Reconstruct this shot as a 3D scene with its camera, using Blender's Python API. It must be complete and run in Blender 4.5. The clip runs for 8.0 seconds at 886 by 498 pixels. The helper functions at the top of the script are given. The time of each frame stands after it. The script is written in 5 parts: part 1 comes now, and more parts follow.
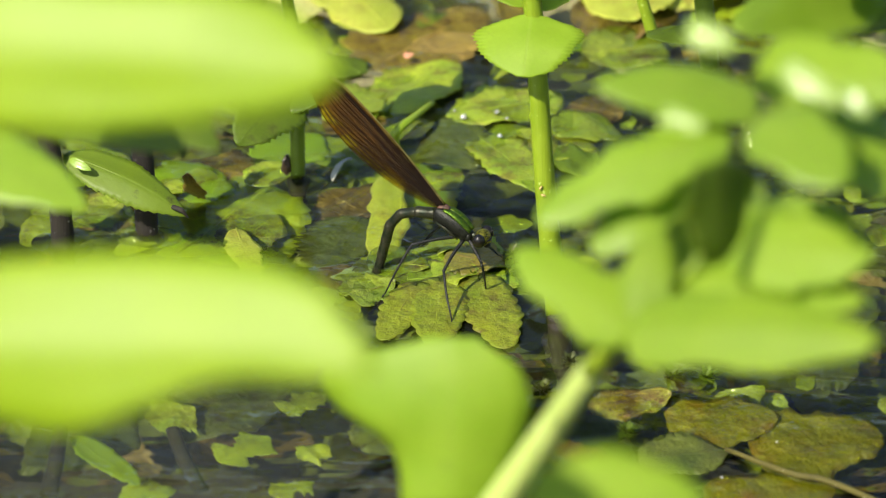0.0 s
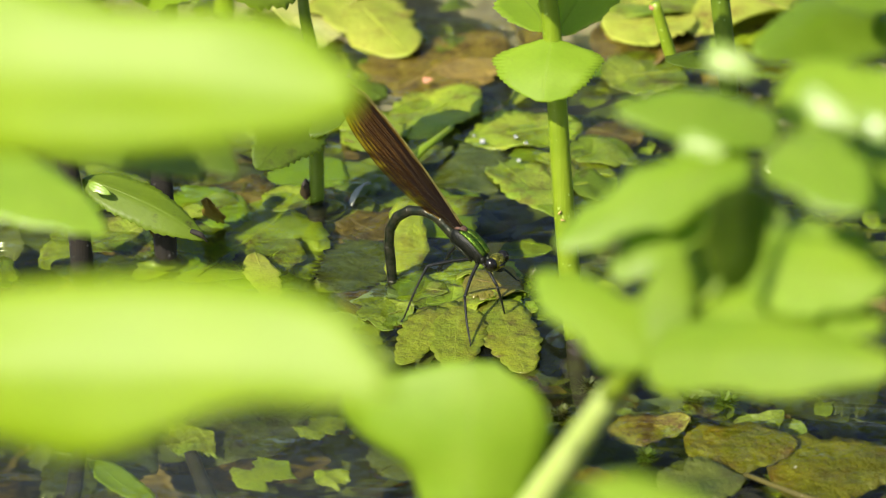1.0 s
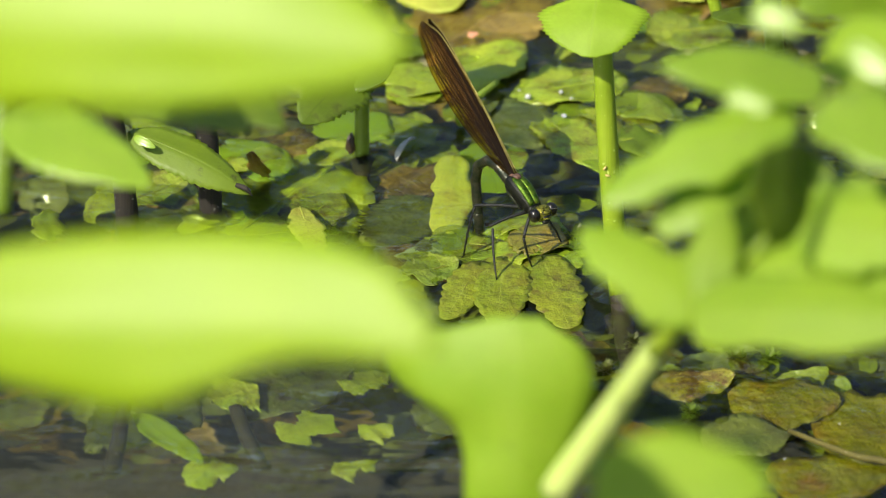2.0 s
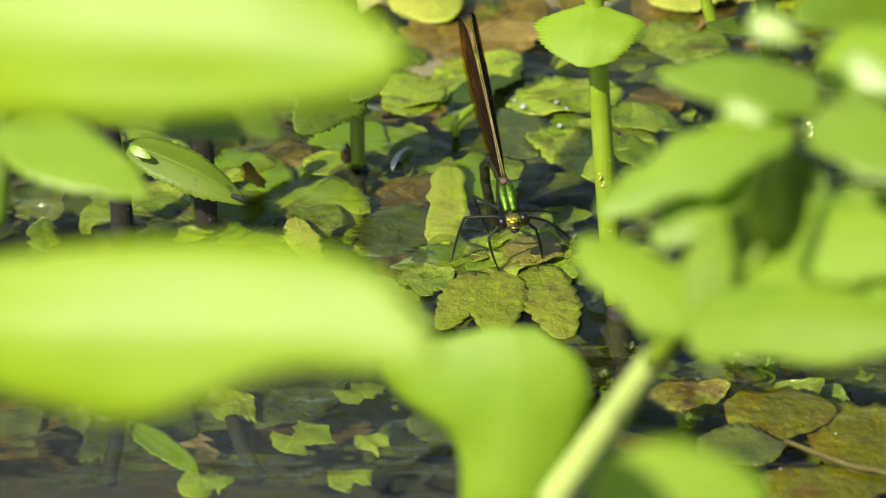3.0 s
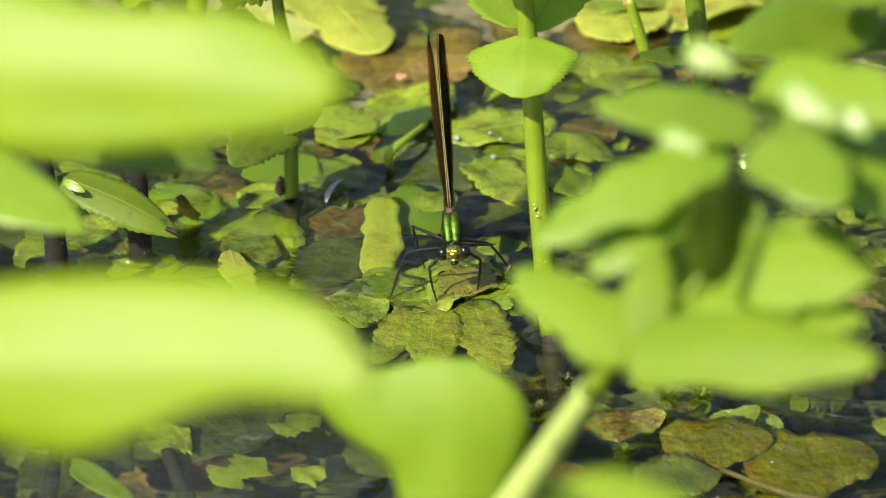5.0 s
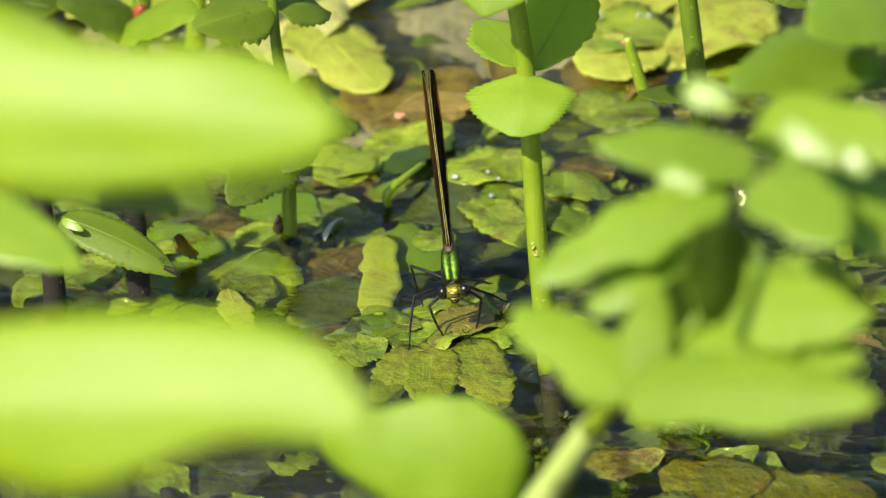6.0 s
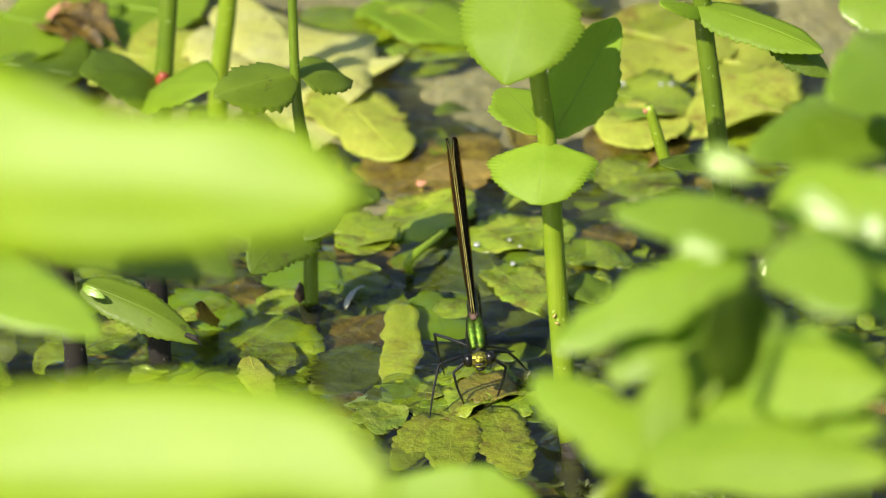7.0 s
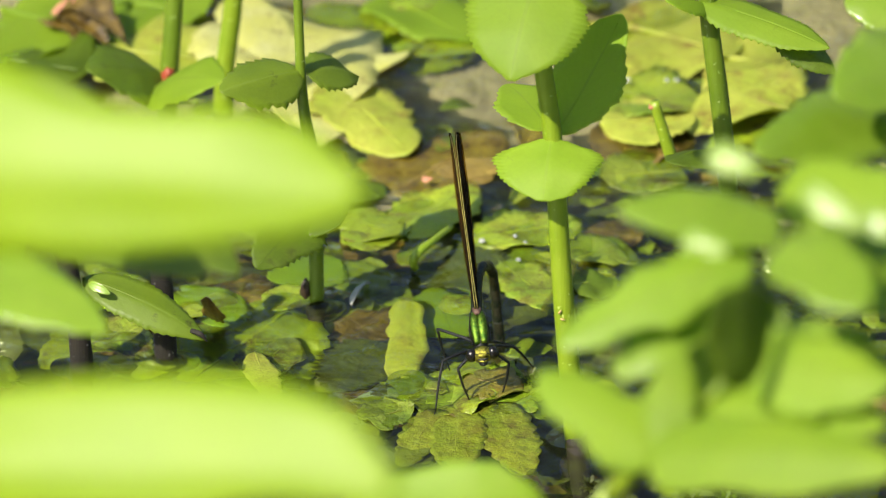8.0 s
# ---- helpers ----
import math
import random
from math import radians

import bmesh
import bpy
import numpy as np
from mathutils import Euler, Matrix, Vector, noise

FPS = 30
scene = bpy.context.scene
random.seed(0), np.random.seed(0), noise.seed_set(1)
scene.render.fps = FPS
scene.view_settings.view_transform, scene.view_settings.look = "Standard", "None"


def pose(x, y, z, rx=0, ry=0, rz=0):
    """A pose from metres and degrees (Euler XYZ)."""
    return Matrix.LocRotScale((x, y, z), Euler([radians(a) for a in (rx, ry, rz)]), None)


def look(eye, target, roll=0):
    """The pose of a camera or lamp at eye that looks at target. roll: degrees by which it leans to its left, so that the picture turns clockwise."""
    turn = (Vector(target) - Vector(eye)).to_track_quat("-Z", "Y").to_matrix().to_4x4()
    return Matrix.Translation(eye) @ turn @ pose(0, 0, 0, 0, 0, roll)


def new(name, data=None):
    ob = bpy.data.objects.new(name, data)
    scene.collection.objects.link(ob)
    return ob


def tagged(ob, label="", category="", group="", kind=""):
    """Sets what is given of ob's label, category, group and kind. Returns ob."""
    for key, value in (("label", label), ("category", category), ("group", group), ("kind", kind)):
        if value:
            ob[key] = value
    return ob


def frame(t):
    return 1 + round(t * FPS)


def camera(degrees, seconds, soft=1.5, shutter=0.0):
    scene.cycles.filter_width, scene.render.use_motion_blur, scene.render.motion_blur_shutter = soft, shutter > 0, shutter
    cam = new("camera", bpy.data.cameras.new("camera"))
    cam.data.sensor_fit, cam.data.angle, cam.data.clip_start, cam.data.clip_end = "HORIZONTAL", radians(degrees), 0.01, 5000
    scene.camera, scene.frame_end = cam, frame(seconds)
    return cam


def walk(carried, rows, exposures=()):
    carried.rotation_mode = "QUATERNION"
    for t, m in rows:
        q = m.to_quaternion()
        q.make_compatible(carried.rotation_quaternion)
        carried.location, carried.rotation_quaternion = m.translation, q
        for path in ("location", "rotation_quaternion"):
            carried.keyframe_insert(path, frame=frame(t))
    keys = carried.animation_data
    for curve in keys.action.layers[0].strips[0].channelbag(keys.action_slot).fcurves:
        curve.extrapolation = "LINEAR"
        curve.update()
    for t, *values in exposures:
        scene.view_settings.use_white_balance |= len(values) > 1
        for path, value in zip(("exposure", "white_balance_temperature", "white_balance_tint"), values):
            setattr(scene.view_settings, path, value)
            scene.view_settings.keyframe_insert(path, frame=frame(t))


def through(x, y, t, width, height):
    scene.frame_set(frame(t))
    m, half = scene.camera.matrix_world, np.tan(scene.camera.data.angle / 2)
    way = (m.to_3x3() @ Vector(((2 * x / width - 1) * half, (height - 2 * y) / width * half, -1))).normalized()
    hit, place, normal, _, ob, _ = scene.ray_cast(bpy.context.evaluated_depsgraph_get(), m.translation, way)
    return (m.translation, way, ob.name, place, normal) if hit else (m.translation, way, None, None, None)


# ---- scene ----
cam = camera(10, 8.0, soft=1.1)
walk(cam, [
    (0.0, look((0.0000, -0.8000, 0.4070), (0.00000, 0.00011, -0.00005))),
    (0.5, look((-0.0001, -0.8000, 0.4070), (0.00001, -0.00017, -0.00059))),
    (0.8, look((-0.0002, -0.8000, 0.4070), (-0.00058, 0.00054, 0.00079))),
    (1.0, look((-0.0003, -0.8000, 0.4070), (-0.00335, 0.00209, 0.00384))),
    (1.2, look((-0.0004, -0.8000, 0.4070), (-0.00717, 0.00288, 0.00540))),
    (1.5, look((-0.0005, -0.8000, 0.4070), (-0.01051, 0.00104, 0.00180))),
    (1.7, look((-0.0005, -0.8000, 0.4070), (-0.01130, -0.00171, -0.00363))),
    (2.8, look((-0.0009, -0.8000, 0.4070), (-0.01070, -0.00078, -0.00180))),
    (3.0, look((-0.0009, -0.8000, 0.4070), (-0.01050, -0.00073, -0.00171))),
    (3.5, look((-0.0010, -0.8000, 0.4070), (-0.00907, 0.00012, -0.00003))),
    (4.0, look((-0.0014, -0.8000, 0.4070), (-0.00116, 0.00102, 0.00173))),
    (4.5, look((-0.0017, -0.8000, 0.4070), (0.00117, 0.00193, 0.00352))),
    (4.7, look((-0.0018, -0.8000, 0.4070), (0.00122, 0.00179, 0.00325))),
    (5.8, look((-0.0023, -0.8000, 0.4070), (0.00078, 0.00252, 0.00468))),
    (6.0, look((-0.0023, -0.8000, 0.4070), (0.00139, 0.00492, 0.00942))),
    (6.3, look((-0.0020, -0.8000, 0.4070), (0.00107, 0.00679, 0.01308))),
    (6.5, look((-0.0018, -0.8000, 0.4070), (-0.00005, 0.00902, 0.01746))),
    (7.0, look((-0.0015, -0.8000, 0.4070), (-0.00238, 0.01039, 0.02016))),
    (7.5, look((-0.0014, -0.8000, 0.4070), (-0.00296, 0.01007, 0.01952))),
    (8.0, look((-0.0013, -0.8000, 0.4070), (-0.00335, 0.01008, 0.01954))),
])
# a long lens focused on the insect
cam.data.dof.use_dof = True
cam.data.dof.focus_distance = 0.876
cam.data.dof.aperture_fstop = 27.0

# ---- light ----
SUN = Vector((-0.46, -0.56, 0.69)).normalized()
world = bpy.data.worlds.new("sky")
scene.world = world
world.use_nodes = True
wn = world.node_tree.nodes
sky = wn.new("ShaderNodeTexSky")
sky.sky_type, sky.sun_disc = "NISHITA", False
sky.sun_elevation = math.asin(SUN.z)
sky.sun_rotation = math.atan2(SUN.x, SUN.y)
wn["Background"].inputs[1].default_value = 0.13
world.node_tree.links.new(sky.outputs[0], wn["Background"].inputs[0])
sun = new("sun", bpy.data.lights.new("sun", "SUN"))
sun.data.energy, sun.data.angle, sun.data.color = 5.0, radians(0.55), (1.0, 0.93, 0.78)
sun.matrix_world = look(SUN * 5, (0, 0, 0))
scene.view_settings.exposure = 0.50


# ---- materials ----
def nodes_of(name):
    m = bpy.data.materials.new(name)
    m.use_nodes = True
    t = m.node_tree
    return m, t.nodes, t.links, t.nodes["Principled BSDF"], t.nodes["Material Output"]


def math_node(N, L, op, a, b=None):
    n = N.new("ShaderNodeMath")
    n.operation = op
    for k, v in ((0, a), (1, b)):
        if v is None:
            continue
        if isinstance(v, (int, float)):
            n.inputs[k].default_value = v
        else:
            L.new(v, n.inputs[k])
    return n.outputs[0]


def mix_color(N, L, fac, a, b, how="MIX"):
    n = N.new("ShaderNodeMix")
    n.data_type, n.blend_type = "RGBA", how
    for k, v in ((0, fac), (6, a), (7, b)):
        if isinstance(v, (int, float)):
            n.inputs[k].default_value = v
        elif isinstance(v, tuple):
            n.inputs[k].default_value = (*v, 1)
        else:
            L.new(v, n.inputs[k])
    return n.outputs[2]


def noise_fac(N, L, coord, scale, detail=3, rough=0.55, lo=0.35, hi=0.65):
    n = N.new("ShaderNodeTexNoise")
    n.inputs["Scale"].default_value, n.inputs["Detail"].default_value, n.inputs["Roughness"].default_value = scale, detail, rough
    L.new(coord, n.inputs["Vector"])
    r = N.new("ShaderNodeMapRange")
    r.inputs[1].default_value, r.inputs[2].default_value = lo, hi
    L.new(n.outputs["Fac"], r.inputs[0])
    return r.outputs[0]


def bump(N, L, height, strength, dist):
    b = N.new("ShaderNodeBump")
    b.inputs["Strength"].default_value, b.inputs["Distance"].default_value = strength, dist
    L.new(height, b.inputs["Height"])
    return b.outputs[0]


def leaf_material(name, main, second, spots, spot_lo, spot_hi, through_color, through=0.45, rough=0.4, veins=0.12, coat=0.0, crinkle=0.0, vary=0.4, spec=0.5, coat_rough=0.12):
    """A leaf: blade colour in two tones, veins along the uv, blotches, and light that shines through."""
    m, N, L, P, O = nodes_of(name)
    co = N.new("ShaderNodeTexCoord")
    info = N.new("ShaderNodeObjectInfo")
    off = N.new("ShaderNodeVectorMath")
    off.operation = "MULTIPLY_ADD"
    off.inputs[1].default_value = (1, 1, 1)
    L.new(co.outputs["Object"], off.inputs[0])
    comb = N.new("ShaderNodeCombineXYZ")
    L.new(info.outputs["Random"], comb.inputs[0]), L.new(info.outputs["Random"], comb.inputs[2])
    L.new(comb.outputs[0], off.inputs[2])
    pos = off.outputs[0]
    tone = noise_fac(N, L, pos, 90, 3, 0.6, 0.3, 0.7)
    col = mix_color(N, L, tone, main, second)
    fine = noise_fac(N, L, pos, 1500, 2, 0.6, 0.3, 0.7)
    col = mix_color(N, L, math_node(N, L, "MULTIPLY", fine, 0.22), col, tuple(c * 0.55 for c in main))
    sep = N.new("ShaderNodeSeparateXYZ")
    L.new(co.outputs["UV"], sep.inputs[0])
    across = math_node(N, L, "ABSOLUTE", math_node(N, L, "SUBTRACT", sep.outputs[0], 0.5))
    side = math_node(N, L, "SINE", math_node(N, L, "SUBTRACT", math_node(N, L, "MULTIPLY", sep.outputs[1], 50.0), math_node(N, L, "MULTIPLY", across, 45.0)))
    side = math_node(N, L, "POWER", math_node(N, L, "MAXIMUM", side, 0.0), 14.0)
    mid = math_node(N, L, "LESS_THAN", across, 0.016)
    vein = math_node(N, L, "MAXIMUM", mid, math_node(N, L, "MULTIPLY", side, 0.25))
    col = mix_color(N, L, math_node(N, L, "MULTIPLY", vein, veins), col, tuple(min(1, c * 1.5 + 0.05) for c in second))
    blot = noise_fac(N, L, pos, 210, 6, 0.72, spot_lo, spot_hi)
    patch = noise_fac(N, L, pos, 60, 2, 0.5, 0.38, 0.62)
    blot = math_node(N, L, "MULTIPLY", blot, patch)
    col = mix_color(N, L, blot, col, spots)
    speck = noise_fac(N, L, pos, 1900, 3, 0.7, 0.50, 0.66)
    if crinkle:
        col = mix_color(N, L, math_node(N, L, "MULTIPLY", speck, 0.5), col, tuple(c * 0.5 for c in spots))
    wrinkle = noise_fac(N, L, pos, 330, 4, 0.6, 0.3, 0.7)
    hsv = N.new("ShaderNodeHueSaturation")
    L.new(col, hsv.inputs["Color"])
    L.new(math_node(N, L, "ADD", math_node(N, L, "MULTIPLY", info.outputs["Random"], vary), 1.0 - vary / 2), hsv.inputs["Value"])
    col = hsv.outputs[0]
    L.new(col, P.inputs["Base Color"])
    P.inputs["Roughness"].default_value = rough
    P.inputs["Specular IOR Level"].default_value = spec
    P.inputs["Coat Weight"].default_value = coat
    P.inputs["Coat Roughness"].default_value = coat_rough
    h = math_node(N, L, "ADD", math_node(N, L, "MULTIPLY", vein, -0.15), math_node(N, L, "ADD", math_node(N, L, "MULTIPLY", fine, 0.25), tone))
    bn = bump(N, L, h, 0.35, 0.00025)
    if crinkle:
        bn = bump(N, L, math_node(N, L, "ADD", wrinkle, math_node(N, L, "MULTIPLY", h, 0.3)), 0.6, crinkle)
    L.new(bn, P.inputs["Normal"])
    tr = N.new("ShaderNodeBsdfTranslucent")
    tcol = mix_color(N, L, math_node(N, L, "MAXIMUM", blot, math_node(N, L, "MULTIPLY", vein, 0.3)), through_color, tuple(c * 0.5 for c in spots))
    L.new(tcol, tr.inputs["Color"])
    mx = N.new("ShaderNodeMixShader")
    mx.inputs[0].default_value = through
    L.new(P.outputs[0], mx.inputs[1]), L.new(tr.outputs[0], mx.inputs[2]), L.new(mx.outputs[0], O.inputs[0])
    return m


FRESH = leaf_material("fresh leaf", (0.23, 0.36, 0.018), (0.30, 0.43, 0.025), (0.26, 0.30, 0.05), 0.62, 0.8, (0.62, 0.80, 0.04), 0.45, 0.58, vary=0.25)
PALE = leaf_material("pale young leaf", (0.285, 0.43, 0.003), (0.335, 0.475, 0.006), (0.29, 0.41, 0.02), 0.62, 0.8, (0.66, 0.84, 0.004), 0.38, 0.50, vary=0.06, spec=0.6)
LIME = leaf_material("lime green leaf", (0.25, 0.41, 0.012), (0.33, 0.48, 0.03), (0.28, 0.40, 0.04), 0.62, 0.8, (0.50, 0.72, 0.02), 0.45, 0.55, vary=0.08)
GLOSSY = leaf_material("glossy leaf", (0.24, 0.38, 0.03), (0.32, 0.46, 0.05), (0.20, 0.24, 0.04), 0.62, 0.8, (0.46, 0.66, 0.03), 0.25, 0.34, coat=0.2, vary=0.1, spec=1.0)
DROOPING = leaf_material("drooping leaf", (0.14, 0.215, 0.010), (0.21, 0.30, 0.018), (0.09, 0.09, 0.02), 0.60, 0.74, (0.42, 0.52, 0.02), 0.35, 0.5, 0.3, vary=0.15)
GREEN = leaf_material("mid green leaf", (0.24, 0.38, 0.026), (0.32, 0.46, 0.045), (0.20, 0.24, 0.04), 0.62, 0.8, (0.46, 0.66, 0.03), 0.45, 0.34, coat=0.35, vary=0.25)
# darker than the other leaves: partial shade is put into the colour
OLIVE = leaf_material("shade-darkened olive leaf", (0.095, 0.100, 0.003), (0.26, 0.25, 0.005), (0.20, 0.085, 0.006), 0.44, 0.60, (0.2, 0.2, 0.02), 0.15, 0.35, 0.08, 0.3, 0.0012, 0.15)
RUSTY = leaf_material("rusty decaying leaf", (0.24, 0.28, 0.022), (0.36, 0.24, 0.03), (0.10, 0.05, 0.012), 0.44, 0.6, (0.4, 0.3, 0.03), 0.25, 0.42, 0.4, 0.4, 0.0010)
# the darker green, also taken for leaves that hang in shade
MATURE = leaf_material("mature and shaded leaf", (0.10, 0.175, 0.010), (0.18, 0.265, 0.016), (0.10, 0.09, 0.02), 0.58, 0.75, (0.36, 0.48, 0.02), 0.45, 0.48, crinkle=0.0001)
WET = leaf_material("wet floating leaf", (0.21, 0.34, 0.016), (0.43, 0.51, 0.03), (0.15, 0.115, 0.012), 0.47, 0.61, (0.5, 0.6, 0.03), 0.3, 0.4, 0.3, 0.35, 0.0006)
MOTTLED = leaf_material("mottled decaying leaf", (0.17, 0.27, 0.014), (0.32, 0.38, 0.020), (0.10, 0.070, 0.010), 0.44, 0.58, (0.36, 0.36, 0.03), 0.25, 0.42, 0.4, 0.4, 0.0010)
LOBE = leaf_material("speckled yellow-green leaf", (0.19, 0.26, 0.010), (0.29, 0.33, 0.016), (0.12, 0.085, 0.010), 0.46, 0.60, (0.4, 0.4, 0.03), 0.25, 0.5, 0.3, 0.15, 0.0008, 0.15)
YELLOW = leaf_material("yellowed leaf", (0.73, 0.75, 0.17), (0.82, 0.83, 0.33), (0.30, 0.20, 0.04), 0.54, 0.68, (0.7, 0.6, 0.1), 0.35, 0.5, crinkle=0.0004)
GOLDEN = leaf_material("sunlit yellow-green leaf", (0.40, 0.50, 0.045), (0.58, 0.61, 0.09), (0.32, 0.24, 0.04), 0.48, 0.64, (0.6, 0.6, 0.06), 0.35, 0.5, crinkle=0.0005)
BROWN = leaf_material("brown dead leaf", (0.15, 0.10, 0.018), (0.33, 0.22, 0.032), (0.05, 0.03, 0.012), 0.42, 0.56, (0.3, 0.16, 0.04), 0.2, 0.45, 0.4, 0.3, 0.0010)
TAN = leaf_material("golden brown leaf", (0.30, 0.20, 0.035), (0.42, 0.31, 0.05), (0.14, 0.075, 0.02), 0.44, 0.6, (0.4, 0.25, 0.05), 0.2, 0.45, 0.4, 0.3, 0.0008, 0.2)
PALE_GREY = leaf_material("pale grey-green blade", (0.24, 0.32, 0.15), (0.34, 0.42, 0.24), (0.2, 0.22, 0.1), 0.55, 0.7, (0.3, 0.35, 0.2), 0.2, 0.4, 0.2, 0.2, vary=0.1)
SUNK = leaf_material("sunken leaf", (0.060, 0.090, 0.010), (0.135, 0.155, 0.016), (0.05, 0.04, 0.012), 0.42, 0.6, (0.2, 0.26, 0.03), 0.25, 0.5, 0.3, 0.2, 0.0008)


def stem_material(name, a, b, c, rough=0.38):
    m, N, L, P, O = nodes_of(name)
    co = N.new("ShaderNodeTexCoord")
    tone = noise_fac(N, L, co.outputs["Object"], 70, 3, 0.6, 0.35, 0.65)
    col = mix_color(N, L, tone, a, b)
    stretch = N.new("ShaderNodeMapping")
    stretch.inputs["Scale"].default_value = (2200, 2200, 90)
    L.new(co.outputs["Object"], stretch.inputs[0])
    ribs = noise_fac(N, L, stretch.outputs[0], 1.0, 2, 0.5, 0.35, 0.65)
    col = mix_color(N, L, math_node(N, L, "MULTIPLY", ribs, 0.14), col, c)
    fleck = noise_fac(N, L, co.outputs["Object"], 900, 2, 0.5, 0.68, 0.72)
    col = mix_color(N, L, math_node(N, L, "MULTIPLY", fleck, 0.6), col, tuple(min(1, v * 1.6 + 0.15) for v in b))
    L.new(col, P.inputs["Base Color"])
    P.inputs["Roughness"].default_value = rough
    P.inputs["Subsurface Weight"].default_value = 0.12
    P.inputs["Subsurface Radius"].default_value = (0.0012, 0.0016, 0.0004)
    P.inputs["Subsurface Scale"].default_value = 1.0
    L.new(bump(N, L, math_node(N, L, "ADD", math_node(N, L, "MULTIPLY", ribs, 0.4), fleck), 0.4, 0.0002), P.inputs["Normal"])
    return m


STEM = stem_material("fresh green stem", (0.19, 0.285, 0.010), (0.265, 0.36, 0.020), (0.13, 0.20, 0.01))
STEM_DEEP = stem_material("deep green stem", (0.11, 0.18, 0.010), (0.17, 0.25, 0.016), (0.06, 0.11, 0.01))
STEM_PALE = stem_material("pale stem", (0.44, 0.56, 0.13), (0.54, 0.64, 0.20), (0.34, 0.46, 0.09), 0.45)
STEM_DARK = stem_material("dark brown stem", (0.010, 0.008, 0.005), (0.022, 0.016, 0.009), (0.006, 0.005, 0.003), 0.8)
STEM_OCHRE = stem_material("ochre dead stalk", (0.050, 0.042, 0.004), (0.095, 0.080, 0.007), (0.030, 0.025, 0.005), 0.75)


def plain(name, color, rough=0.5, metal=0.0, vary=0.3, scale=900, relief=0.4, dist=0.0003, coat=0.0):
    m, N, L, P, O = nodes_of(name)
    co = N.new("ShaderNodeTexCoord")
    n1 = noise_fac(N, L, co.outputs["Object"], scale, 4, 0.6, 0.3, 0.7)
    n2 = noise_fac(N, L, co.outputs["Object"], scale * 0.17, 2, 0.5, 0.35, 0.65)
    col = mix_color(N, L, n1, tuple(c * (1 - vary) for c in color), tuple(min(1, c * (1 + vary)) for c in color))
    col = mix_color(N, L, math_node(N, L, "MULTIPLY", n2, vary), col, tuple(c * 0.5 for c in color))
    L.new(col, P.inputs["Base Color"])
    P.inputs["Roughness"].default_value, P.inputs["Metallic"].default_value = rough, metal
    P.inputs["Coat Weight"].default_value = coat
    L.new(bump(N, L, n1, relief, dist), P.inputs["Normal"])
    return m


def mud_material():
    m, N, L, P, O = nodes_of("stream mud")
    co = N.new("ShaderNodeTexCoord")
    a = noise_fac(N, L, co.outputs["Object"], 25, 5, 0.65, 0.35, 0.65)
    b = noise_fac(N, L, co.outputs["Object"], 260, 5, 0.7, 0.3, 0.7)
    col = mix_color(N, L, a, (0.016, 0.016, 0.010), (0.075, 0.056, 0.036))
    col = mix_color(N, L, math_node(N, L, "MULTIPLY", b, 0.6), col, (0.014, 0.018, 0.008))
    L.new(col, P.inputs["Base Color"])
    P.inputs["Roughness"].default_value = 0.85
    L.new(bump(N, L, b, 0.8, 0.002), P.inputs["Normal"])
    return m


